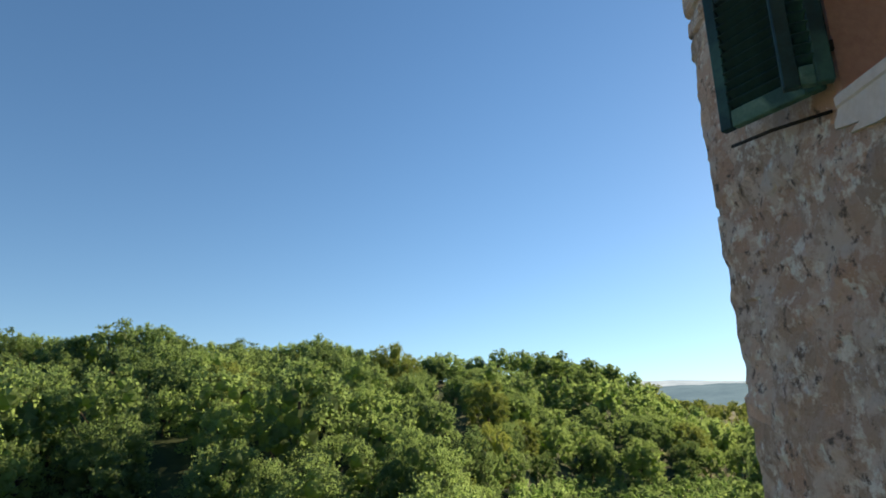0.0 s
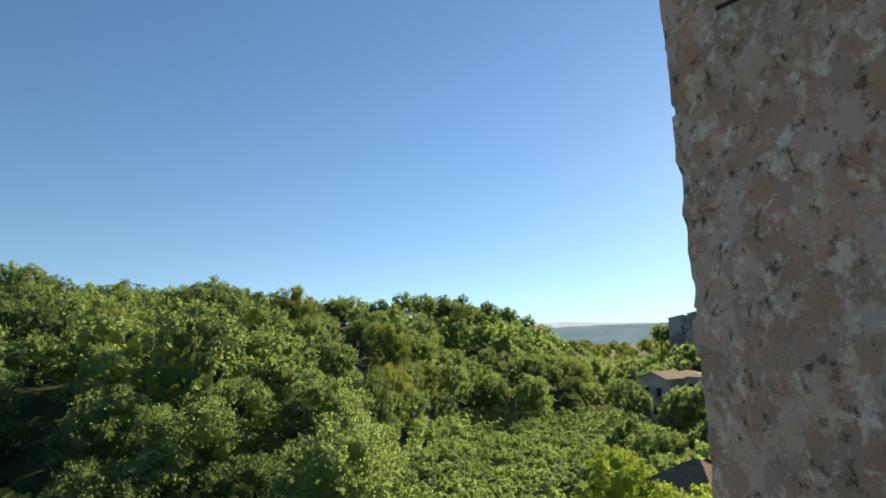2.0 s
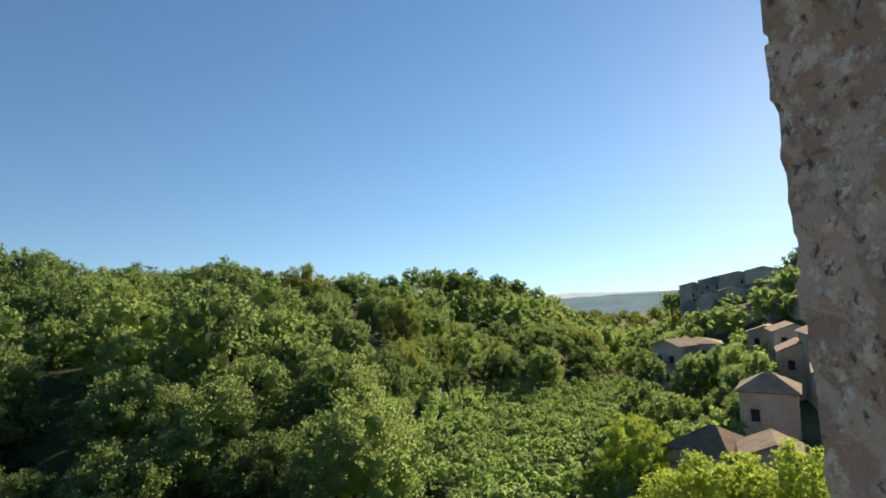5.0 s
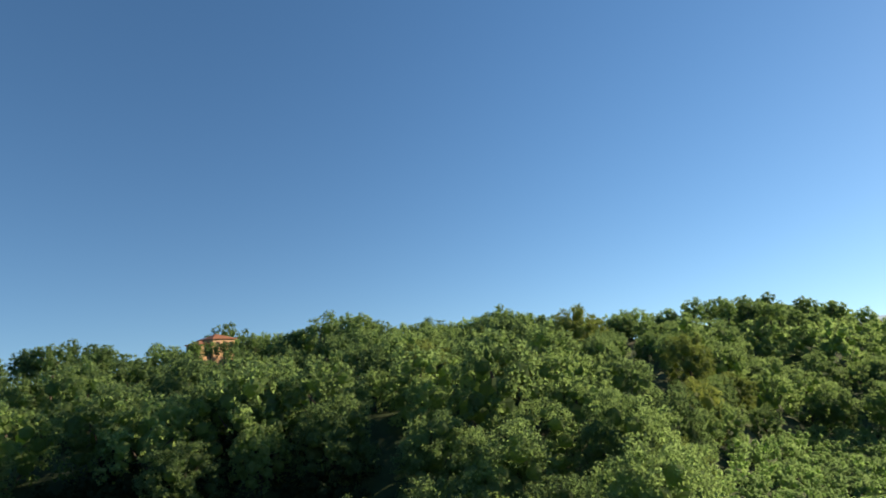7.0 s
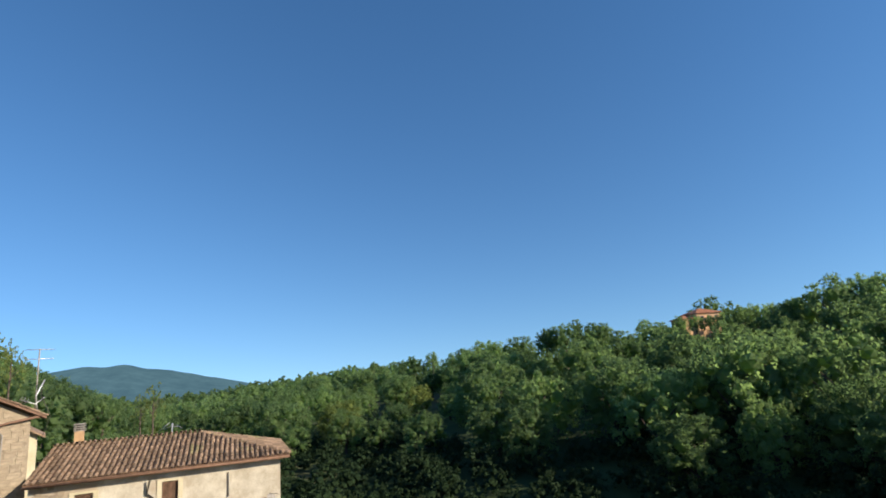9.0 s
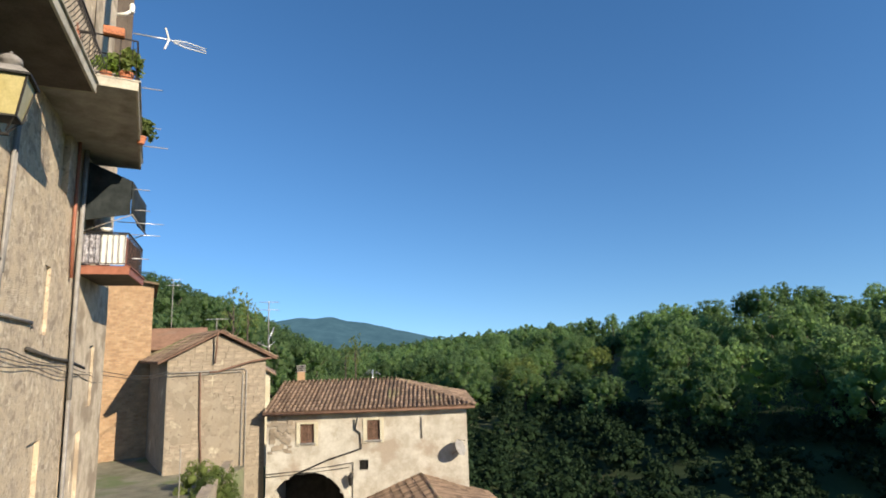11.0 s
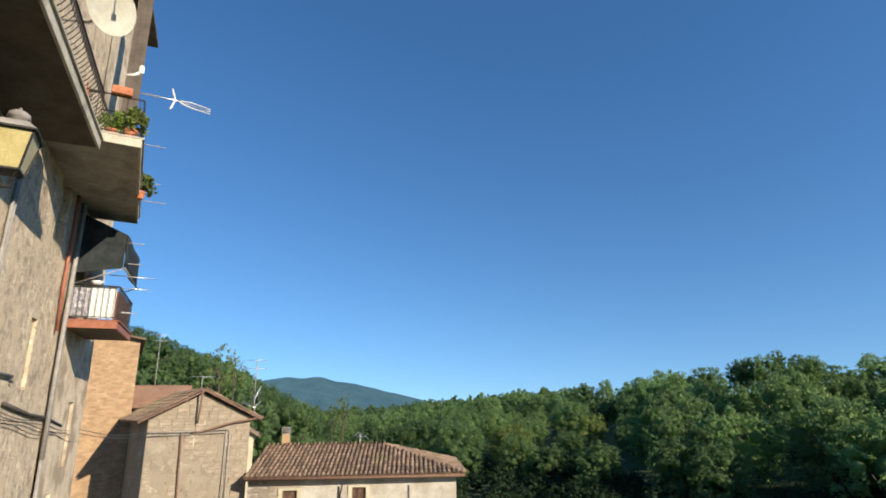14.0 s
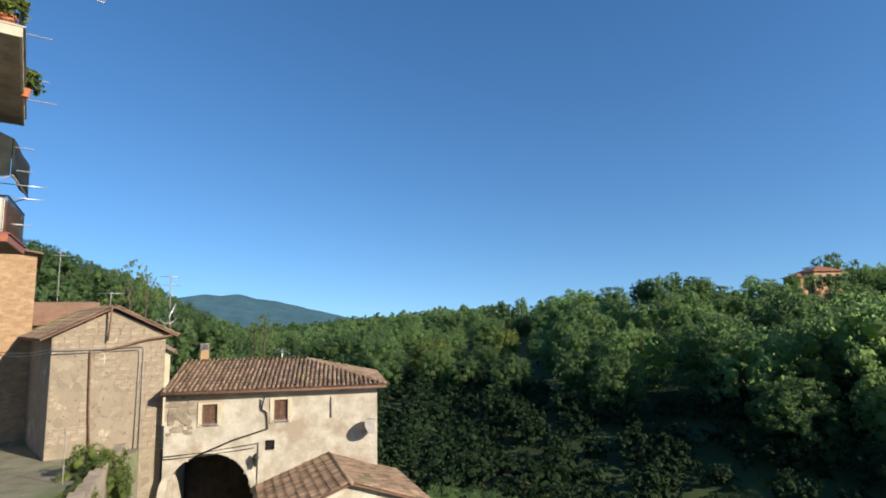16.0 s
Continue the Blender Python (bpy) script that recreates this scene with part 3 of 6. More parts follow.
def rough_wall(name, s0, s1, z0, z1, holes, mat, m, cell=0.22, amp=0.02, label="", thick=0.4):
    """A wall in (along, out, up), uneven, with openings cut and their reveals."""
    w = thing(name, label=label, category="wall", kind="structure")

    def cuts(a, b, marks):
        out = [a]
        for c in sorted({*[v for v in marks if a < v < b], b}):
            k = max(1, round((c - out[-1]) / cell))
            st = out[-1]
            out += [st + (c - st) * (i + 1) / k for i in range(k)]
        return out
    ss = cuts(s0, s1, [v for h in holes for v in h[:2]])
    zs = cuts(z0, z1, [v for h in holes for v in h[2:4]])
    verts = []
    for z in zs:
        for s in ss:
            q = Vector((s, z, 3.3))
            verts.append(m @ Vector((s, amp * (noise.noise(q * 0.8) + 0.5 * noise.noise(q * 2.6)), z)))
    faces, n = [], len(ss)
    for i in range(len(zs) - 1):
        for j in range(n - 1):
            cs, cz = (ss[j] + ss[j + 1]) / 2, (zs[i] + zs[i + 1]) / 2
            if any(h[0] < cs < h[1] and h[2] < cz < h[3] for h in holes):
                continue
            a = i * n + j
            faces.append((a, a + 1, a + n + 1, a + n))
    mesh_object("wall_face", verts, faces, mat, w)
    bm = bmesh.new()
    box(bm, s0, -thick - 0.35, z0, s1, -thick, z1, m=m)
    box(bm, s0, -thick, z0, s0 + 0.05, -0.03, z1, m=m)
    box(bm, s1 - 0.05, -thick, z0, s1, -0.03, z1, m=m)
    for h in holes:
        a, b, c, d = h[:4]
        deep = h[4] if len(h) > 4 else 0.25
        for q in ((a - 0.03, -deep, c, a, 0.0, d), (b, -deep, c, b + 0.03, 0.0, d), (a, -deep, c - 0.03, b, 0.0, c), (a, -deep, d, b, 0.0, d + 0.03), (a - 0.03, -deep - 0.03, c - 0.03, b + 0.03, -deep, d + 0.03)):
            box(bm, *q, m=m)
    part("wall_body", bm, mat, w)
    return w


FAC_HOLES = [(8.75, 10.15, 2.3, 4.5, 0.12), (14.6, 15.05, 0.4, 1.95, 0.07), (14.3, 15.3, -4.3, -1.9, 0.1), (15.0, 15.9, 3.9, 5.9, 0.15), (1.5, 2.6, 2.3, 4.4, 0.2), (5.2, 6.3, 5.2, 7.3, 0.2)]
rough_wall("wall_facade", -3.0, 17.2, -8.0, 14.0, FAC_HOLES, FACADE, F, label="weathered patched plaster house facade with stone showing")

# the second house beyond the downpipe, turned a little
F2 = F @ pose(16.9, 0.0, 0, 0, 0, 0) @ pose(0, 0.03, 0, 0, 0, 0.6)
rough_wall("wall_facade_2", 0.35, 5.0, -8.0, 14.0, [(1.0, 1.9, 2.5, 4.7, 0.15), (2.6, 3.3, -1.6, 0.2, 0.07), (1.4, 2.2, -4.6, -2.2, 0.1)], PLASTER_OLD, F2, label="plain grey plaster house wall on the street")
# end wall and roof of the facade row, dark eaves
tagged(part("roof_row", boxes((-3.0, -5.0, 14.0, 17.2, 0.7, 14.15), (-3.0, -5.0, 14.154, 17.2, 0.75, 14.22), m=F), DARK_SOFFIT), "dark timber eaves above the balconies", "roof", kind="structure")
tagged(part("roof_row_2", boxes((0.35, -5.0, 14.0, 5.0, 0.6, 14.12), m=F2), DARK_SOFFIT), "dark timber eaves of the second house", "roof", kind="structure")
tagged(part("wall_row_end", boxes((4.9, -5.0, -8, 5.0, -0.75, 14.0), m=F2), PLASTER_OLD), "plain end wall of the house row", "wall", kind="structure")


def slab_balcony(name, m, s0, s1, z, out, label, thick=0.16, bottom=CONCRETE, lip=WHITE_TRIM, panel=False, belly=True):
    b = thing(name, label=label, category="balcony")
    part("slab", boxes((s0, 0.0, z, s1, out, z + thick), m=m, bevel=0.0), bottom, b)
    part("slab_edge", boxes((s0, out + 0.003, z - 0.01, s1, out + 0.05, z + thick + 0.03), (s0 - 0.05, 0.05, z - 0.01, s0 - 0.003, out + 0.05, z + thick + 0.03),
                            (s1 + 0.003, 0.05, z - 0.01, s1 + 0.05, out + 0.05, z + thick + 0.03), m=m, bevel=0.006), lip, b)
    part("slab_lip", boxes((s0 - 0.06, 0.02, z + thick + 0.034, s1 + 0.06, out + 0.09, z + thick + 0.065), m=m), lip, b)
    h = z + thick + 0.065
    path = [(s0 + 0.03, 0.02, h + 0.95), (s0 + 0.03, out - 0.02, h + 0.95), (s1 - 0.03, out - 0.02, h + 0.95), (s1 - 0.03, 0.02, h + 0.95)]
    rod("handrail", [m @ Vector(p) for p in path], 0.02, IRON, b)
    rod("bottom_rail", [m @ Vector((x, y, h + 0.08)) for x, y, _ in path], 0.013, IRON, b)
    # bars, bellied outwards below
    spots = [((s0 + 0.03) + (s1 - s0 - 0.06) * i / max(1, round((s1 - s0) / 0.13)), out - 0.02, 1) for i in range(round((s1 - s0) / 0.13) + 1)]
    spots += [(x, 0.1 + (out - 0.2) * i / 7, 0) for x in (s0 + 0.03, s1 - 0.03) for i in range(8)]
    one = {}
    for s, o, front in spots:
        key = front
        if key not in one:
            bulge = 0.16 if (belly and front) else 0.0
            pts = [(0, bulge * math.sin(min(1, k / 6) * math.pi) * (1.3 - 0.5 * k / 8), 0.87 * k / 8) for k in range(9)] if bulge else [(0, 0, 0), (0, 0, 0.87)]
            bm = tube(bmesh.new(), pts, 0.008, 5)
            ob = part("baluster", bm, IRON, b)
            one[key] = ob.data
        else:
            ob = new("baluster", one[key])
            ob.parent = b
        ob.matrix_basis = m @ pose(s, o, h + 0.08)
    return b


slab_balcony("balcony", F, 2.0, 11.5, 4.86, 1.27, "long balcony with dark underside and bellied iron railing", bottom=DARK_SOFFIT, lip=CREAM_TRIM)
slab_balcony("balcony", F @ pose(12.5, 0, 0, 0, 0, -5.8), 0.0, 5.75, 5.5, 1.83, "concrete balcony slab with iron railing and potted plants", bottom=CONCRETE, lip=CREAM_TRIM, belly=False)
balcony_low = slab_balcony("balcony", F2, 0.45, 3.3, 2.1, 1.2, "small balcony with terracotta floor edge and white panel", bottom=DARK_SOFFIT, lip=RUST_PIPE, belly=False)

# ---------------------------------------------------------------- houses down the street
ST = -6.4


def tile_rows(parent, e0, e1, r0, r1, mat, pitch=0.24, radius=0.085, step=0.42, seed=1, limit=300):
    """Half-round tiles in rows up a slope from the eave e0-e1 to the ridge r0-r1; nearest single, the rest joined."""
    rnd = random.Random(seed)
    e0, e1, r0, r1 = (Vector(v) for v in (e0, e1, r0, r1))
    across = (e1 - e0)
    n = max(2, round(across.length / pitch))
    # one tile: half tube along +y, convex up
    seg = 5
    tv, tf = [], []
    for i, (yy, rr) in enumerate(((0, 1.08), (step * 1.08, 0.9))):
        for k in range(seg + 1):
            a = math.pi * k / seg
            tv.append((radius * rr * math.cos(a), yy, radius * rr * math.sin(a) * 0.9 + (0.018 if i == 0 else 0)))
    for k in range(seg):
        tf.append((k, seg + 1 + k, seg + 2 + k, k + 1))
    base = len(tv)
    for i, (yy, rr) in enumerate(((0, 0.86),)):
        for k in range(seg + 1):
            a = math.pi * k / seg
            tv.append((radius * rr * math.cos(a), yy, radius * rr * math.sin(a) * 0.75))
    for k in range(seg):
        tf.append((k, k + 1, base + k + 1, base + k))
    me = bpy.data.meshes.new("tile")
    me.from_pydata(tv, [], tf)
    me.materials.append(mat)
    rest_v, rest_f, count = [], [], 0
    for i in range(n):
        u = (i + 0.5) / n
        start = e0 + across * u
        # the row runs straight up the slope until it meets the ridge or hip
        slope = ((r0 + r1) / 2 - (e0 + e1) / 2)
        ax = across.normalized()
        upv = slope - ax * slope.dot(ax)
        a0, a1 = (r0 - e0).dot(ax), (r1 - e0).dot(ax)
        s = (start - e0).dot(ax)
        frac = min(1.0, s / a0 if a0 > 0.01 and s < a0 else 1.0, (across.length - s) / (across.length - a1) if across.length - a1 > 0.01 and s > a1 else 1.0)
        length = upv.length * frac
        ud = upv.normalized()
        nz = ax.cross(ud).normalized()
        if nz.z < 0:
            nz = -nz
        k = 0
        while k * step < length - 0.1:
            p = start + ud * (k * step - 0.06) + nz * (0.02 + rnd.uniform(0, 0.012)) + ax * rnd.uniform(-0.015, 0.015)
            yaw = rnd.uniform(-0.05, 0.05)
            x = (ax * math.cos(yaw) + ud * math.sin(yaw))
            y = nz.cross(x)
            if y.dot(ud) < 0:
                x, y = -x, -y
            m = Matrix((x, y, nz)).transposed().to_4x4()
            m.translation = p
            if count < limit:
                o = new("tile", me)
                o.parent, o.matrix_basis = parent, m
            else:
                b = len(rest_v)
                rest_v += [m @ Vector(v) for v in tv]
                rest_f += [tuple(b + q for q in f) for f in tf]
            count += 1
            k += 1
    if rest_v:
        tagged(mesh_object("tiles", rest_v, rest_f, mat, parent), kind="stuff")


TILE_JOBS = []


def build_stone_house():
    """The tall narrow house of tuff blocks with a low gable towards the street's bend."""
    h = thing("stone_house", label="tall narrow house of weathered tuff blocks with gabled tile roof", category="house")
    A, B = Vector((-31.45, -7.13, 0)), Vector((-32.97, -2.46, 0))
    d = polar(113, 1.0)
    depth = 6.5
    ze, zr, zb = -0.5, 0.85, -10.5
    mid = (A + B) / 2
    v = [A + Vector((0, 0, zb)), B + Vector((0, 0, zb)), B + Vector((0, 0, ze)), mid + Vector((0, 0, zr - 0.1)), A + Vector((0, 0, ze))]
    verts = v + [p + d * depth for p in v]
    mesh_object("wall", verts, [(0, 1, 2, 3, 4), (9, 8, 7, 6, 5), (0, 4, 9, 5), (1, 6, 7, 2)], TUFF, h)
    ov, bk = -d * 0.35, d * (depth + 0.3)
    side = (B - A).normalized()
    roofs = []
    for P, sgn in ((A, -1), (B, 1)):
        low = P + side * sgn * 0.5 + Vector((0, 0, ze - 0.18))
        top = mid + Vector((0, 0, zr))
        bm = bmesh.new()
        slab_roof(bm, [low + ov, top + ov, top + bk, low + bk], 0.1)
        r = part("roof", bm, BROWN_WOOD, h)
        TILE_JOBS.append((r, low + ov + Vector((0, 0, 0.1)), low + bk + Vector((0, 0, 0.1)), top + ov + Vector((0, 0, 0.1)), top + bk + Vector((0, 0, 0.1)), TILE, 3, 90))
    return h, A, B, mid, side, d


stone_house, SA, SB, SMID, SSIDE, SDEEP = build_stone_house()


def build_white_house():
    h = thing("plaster_house", label="pale plastered two-storey house with hipped tile roof and large arch", category="house")
    L, R = Vector((-32.3, -2.3, 0)), Vector((-30.4, 8.27, 0))
    ax = (R - L).normalized()
    back = Vector((-ax.y, ax.x, 0))
    if back.x > 0:
        back = -back
    depth, zb, ze, zr = 7.4, -14.0, -3.52, -2.3
    W = Matrix((( ax.x, -back.x, 0, L.x), (ax.y, -back.y, 0, L.y), (0, 0, 1, 0), (0, 0, 0, 1)))
    length = (R - L).length
    return h, L, R, ax, back, depth, zb, ze, zr, W, length


white_house, WL, WR, WAX, WBACK, WDEPTH, WZB, WZE, WZR, WM, WLEN = build_white_house()


def build_white_walls():
    h = white_house
    holes = [(1.8, 2.54, -5.12, -4.14), (5.35, 6.05, -5.1, -4.06), (4.93, 5.4, -6.58, -6.1)]
    arch_s, arch_r, arch_spring = 2.2, 2.1, -8.65
    ss = sorted({0, WLEN, *[v for q in holes for v in q[:2]], *[WLEN * k / 44 for k in range(45)]})
    zs = sorted({WZB, WZE, *[v for q in holes for v in q[2:4]], *[WZB + (WZE - WZB) * k / 40 for k in range(41)]})

    def in_arch(s, z):
        return abs(s - arch_s) < arch_r and (z < arch_spring or (s - arch_s) ** 2 + (z - arch_spring) ** 2 < arch_r ** 2)
    verts = [WM @ Vector((s, 0.03 * noise.noise(Vector((s, z, 8)) * 0.7), z)) for z in zs for s in ss]
    n, faces = len(ss), []
    for i in range(len(zs) - 1):
        for j in range(n - 1):
            cs, cz = (ss[j] + ss[j + 1]) / 2, (zs[i] + zs[i + 1]) / 2
            if any(q[0] < cs < q[1] and q[2] < cz < q[3] for q in holes) or in_arch(cs, cz):
                continue
            a = i * n + j
            faces.append((a, a + 1, a + n + 1, a + n))
    mesh_object("wall", verts, faces, PLASTER_PALE, h)
    for q in ((0, -WDEPTH, WZB, 0.1, -0.05, WZE), (WLEN - 0.1, -WDEPTH, WZB, WLEN - 0.002, -0.02, WZE), (0.1, -WDEPTH, WZB, WLEN - 0.1, -WDEPTH + 0.3, WZE), (0.1, -1.6, -6.5, WLEN - 0.1, -0.3, -6.3)):
        part("wall", boxes(q, m=WM), PLASTER_PALE, h)
    patch = bmesh.new()
    for i in range(60):
        pr = random.Random(300 + i)
        s, z = pr.uniform(0.05, 1.3), pr.uniform(-5.6, -3.75)
        box(patch, s, 0.02, z, s + pr.uniform(0.18, 0.34), 0.03 + pr.uniform(0, 0.02), z + pr.uniform(0.12, 0.2), m=WM)
    tagged(part("stone_patch", patch, STONE, h, "bare stones where plaster has fallen"), kind="stuff")
    part("passage", boxes((0.1, -4.0, WZB, 4.6, -3.9, -6.5), (4.52, -4.0, WZB, 4.6, -0.2, -6.5), m=WM), INTERIOR_SHADE, h, "vaulted passage inside the arch, its shade put into near-black colour")
    # ring of the arch
    ring = bmesh.new()
    k = 22
    prev = None
    for i in range(k + 1):
        a = math.pi * i / k
        q = []
        for r, o in ((arch_r - 0.03, 0.05), (arch_r + 0.3, 0.05), (arch_r + 0.3, -0.06), (arch_r - 0.03, -0.5)):
            q.append(ring.verts.new(WM @ Vector((arch_s + r * math.cos(a), o, arch_spring + r * math.sin(a)))))
        if prev:
            for j in range(4):
                ring.faces.new((prev[j], prev[(j + 1) % 4], q[(j + 1) % 4], q[j]))
        prev = q
    part("arch_ring", ring, PLASTER_PALE, h, "pale plaster ring of the arch")
    for s0, s1, z0, z1 in holes[:2]:
        w = part("window", boxes((s0, -0.22, z0, s1, -0.18, z1), m=WM), INTERIOR_SHADE, h)
        part("window_surround", boxes((s0 - 0.2, 0.012, z0 - 0.14, s0 - 0.002, 0.05, z1 + 0.1), (s1 + 0.002, 0.012, z0 - 0.14, s1 + 0.2, 0.05, z1 + 0.1), (s0 - 0.002, 0.012, z1 + 0.002, s1 + 0.002, 0.05, z1 + 0.1), m=WM), PLASTER_YELLOW, w)
        part("sill", boxes((s0 - 0.1, -0.1, z0 - 0.06, s1 + 0.1, 0.1, z0 - 0.003), m=WM), CONCRETE, w)
        c = (s0 + s1) / 2
        for a, b in ((s0 + 0.01, c - 0.008), (c + 0.008, s1 - 0.01)):
            sh = boxes((a, -0.1, z0 + 0.01, a + 0.05, -0.05, z1 - 0.01), (b - 0.05, -0.1, z0 + 0.01, b, -0.05, z1 - 0.01), (a, -0.1, z0 + 0.01, b, -0.05, z0 + 0.08), (a, -0.1, z1 - 0.08, b, -0.05, z1 - 0.01), m=WM)
            for i in range(14):
                zz = z0 + 0.1 + (z1 - z0 - 0.2) * i / 13
                box(sh, a + 0.05, -0.095, zz - 0.02, b - 0.05, -0.07, zz + 0.02, m=WM @ Matrix.Translation((0, 0, 0)))
            part("shutter", sh, BROWN_WOOD, w, "closed brown louvred shutter")
    s0, s1, z0, z1 = holes[2]
    w = part("window", boxes((s0, -0.2, z0, s1, -0.16, z1), m=WM), INTERIOR_SHADE, h)
    for i in range(4):
        part("bar", tube(bmesh.new(), [WM @ Vector((s0 + 0.06 + (s1 - s0 - 0.12) * i / 3, 0.03, z0 - 0.03)), WM @ Vector((s0 + 0.06 + (s1 - s0 - 0.12) * i / 3, 0.03, z1 + 0.03))], 0.014, 5), IRON, w)
    # hipped roof
    o, zz = 0.45, WZE - 0.02
    eL, eR = WM @ Vector((-0.1, o, zz)), WM @ Vector((WLEN + o, o, zz))
    bL, bR = WM @ Vector((-0.1, -WDEPTH - o, zz)), WM @ Vector((WLEN + o, -WDEPTH - o, zz))
    rL, rR = WM @ Vector((-0.1, -WDEPTH / 2, WZR)), WM @ Vector((WLEN - 4.0, -WDEPTH / 2, WZR))
    for nm, c in (("roof", [eL, eR, rR, rL]), ("roof", [eR, bR, rR]), ("roof", [bR, bL, rL, rR])):
        bm = bmesh.new()
        slab_roof(bm, c, 0.1)
        r = part(nm, bm, BROWN_WOOD, h)
        u = Vector((0, 0, 0.1))
        if len(c) == 4:
            TILE_JOBS.append((r, c[0] + u, c[1] + u, c[3] + u, c[2] + u, TILE, 7, 300 if c[0] is eL else 0))
        else:
            TILE_JOBS.append((r, c[0] + u, c[1] + u, c[2] + u, c[2] + u, TILE, 8, 60))
    rod("gutter", [eL + Vector((0, 0, -0.02)), eR + Vector((0, 0, -0.02))], 0.06, BROWN_WOOD, h)
    cb = WM @ Vector((0.9, -WDEPTH / 2 - 0.5, 0))
    ch = part("chimney", boxes((cb.x - 0.22, cb.y - 0.22, WZR - 0.4, cb.x + 0.22, cb.y + 0.22, -1.55)), BRICK, h, "short brick chimney")
    for i in range(4):
        part("chimney_cap", boxes((cb.x - 0.26, cb.y - 0.26, -1.55 + i * 0.11, cb.x + 0.26, cb.y + 0.26, -1.50 + i * 0.11)), CONCRETE, ch)
    part("chimney_core", boxes((cb.x - 0.15, cb.y - 0.15, -1.56, cb.x + 0.15, cb.y + 0.15, -1.2)), INTERIOR_SHADE, ch)


build_white_walls()


def build_street():
    ob_v, ob_f = [], []
    xs = [2, -2, -6, -10, -14, -18, -20, -22, -24, -26, -28, -30, -32, -36, -42, -50]

    def level(x):
        return float(np.interp(-x, [0, 20, 31, 36, 50], [-4.7, -5.6, -6.15, -6.1, -5.2]))
    n = 13
    for x in xs:
        near = float(np.interp(-x, [-2, 12, 20, 24, 30.6, 33, 50], [-0.8, -2.6, -3.4, -3.7, -3.95, -3.0, -6.0]))
        far = float(np.interp(-x, [-2, 24, 30, 50], [-5, -9, -16, -18]))
        for k in range(n):
            y = near + (far - near) * k / (n - 1)
            ob_v.append((x, y, level(x) + 0.04 * noise.noise(Vector((x, y, 0)) * 0.5)))
    for i in range(len(xs) - 1):
        for k in range(n - 1):
            a = i * n + k
            ob_f.append((a, a + n, a + n + 1, a + 1))
    s = mesh_object("pavement", ob_v, ob_f, COBBLE)
    sol = s.modifiers.new("thickness", "SOLIDIFY")
    sol.thickness, sol.offset = 5.0, 1.0 if s.data.polygons[0].normal.z < 0 else -1.0
    tagged(s, "worn mossy stone paving of the village street", "street", kind="structure")
    return level


street = build_street()


def build_parapet():
    w = thing("parapet_wall", label="low rough stone wall along the street edge", category="wall")
    bm = bmesh.new()
    pts = [(-30.9, -3.95), (-28.5, -3.85), (-26.0, -3.75), (-24.0, -3.65), (-22.0, -3.5), (-20.0, -3.35), (-12.0, -2.6), (-6.0, -1.75)]
    for (x0, y0), (x1, y1) in zip(pts, pts[1:]):
        z = (street(x0) + street(x1)) / 2
        d = Vector((x1 - x0, y1 - y0, 0))
        m = Matrix.Translation((x0, y0, 0)) @ Matrix.Rotation(math.atan2(d.y, d.x), 4, "Z")
        box(bm, -0.05, -0.2, -9, d.length + 0.05, 0.2, z + 0.55, m=m)
    bmesh.ops.subdivide_edges(bm, edges=bm.edges, cuts=3, use_grid_fill=True)
    for v in bm.verts:
        v.co += noise.noise_vector(v.co * 1.3) * 0.07
    part("wall", bm, MORTAR, w)
    q = thing("street_post", label="thin pale post standing on the street by the parapet", category="post")
    part("pole", tube(bmesh.new(), [(-25.6, -5.0, street(-25.6) - 0.05), (-25.6, -5.0, street(-25.6) + 1.9)], 0.022, 8), GREY_PIPE, q)


build_parapet()


def build_brick_house():
    h = thing("brick_house", label="tall ochre brick house side wall catching the sun", category="house")
    A = Vector((-37.0, -9.5, 0))
    m = Matrix.Translation(A) @ Matrix.Rotation(radians(-74), 4, "Z")
    # x runs along the lit face, y away from the viewer
    part("wall", boxes((0, -9, -9, 6.5, 0, 4.2), m=m), MORTAR, h)
    bm = bmesh.new()
    slab_roof(bm, [m @ Vector(p) for p in ((-0.25, 0.4, 4.0), (7, 0.5, 5.3), (7, -9.5, 5.3), (-0.25, -9.5, 4.0))], 0.12)
    part("roof", bm, TILE, h)
    return h, m


brick_house, BM = build_brick_house()


def build_low_house():
    h = thing("low_house", label="low house with gabled tile roof against the plaster house", category="house")
    x0, x1, yr, yl, yrt, zr, ze = -31.0, -25.0, 5.75, 2.2, 9.4, -7.05, -8.25
    v = [(x1 - 0.3, yl + 0.3, -16), (x1 - 0.3, yrt - 0.3, -16), (x1 - 0.3, yrt - 0.3, ze), (x1 - 0.3, yr, zr - 0.05), (x1 - 0.3, yl + 0.3, ze)]
    mesh_object("wall", v + [(x0, y, z) for _, y, z in v], [(0, 1, 2, 3, 4), (9, 8, 7, 6, 5), (0, 4, 9, 5), (1, 6, 7, 2)], PLASTER_PALE, h)
    for y, mt, sd in ((yl, TILE, 11), (yrt, TILE, 12)):
        bm = bmesh.new()
        c = [Vector((x0, y, ze - 0.05)), Vector((x1, y, ze - 0.05)), Vector((x1, yr, zr)), Vector((x0, yr, zr))]
        slab_roof(bm, c, 0.08)
        r = part("roof", bm, BROWN_WOOD, h)
        u = Vector((0, 0, 0.08))
        TILE_JOBS.append((r, c[0] + u, c[1] + u, c[3] + u, c[2] + u, mt, sd, 160))
    rod("ridge_tiles", [(x0, yr, zr + 0.08), (x1 + 0.02, yr, zr + 0.08)], 0.12, TILE, h)


build_low_house()


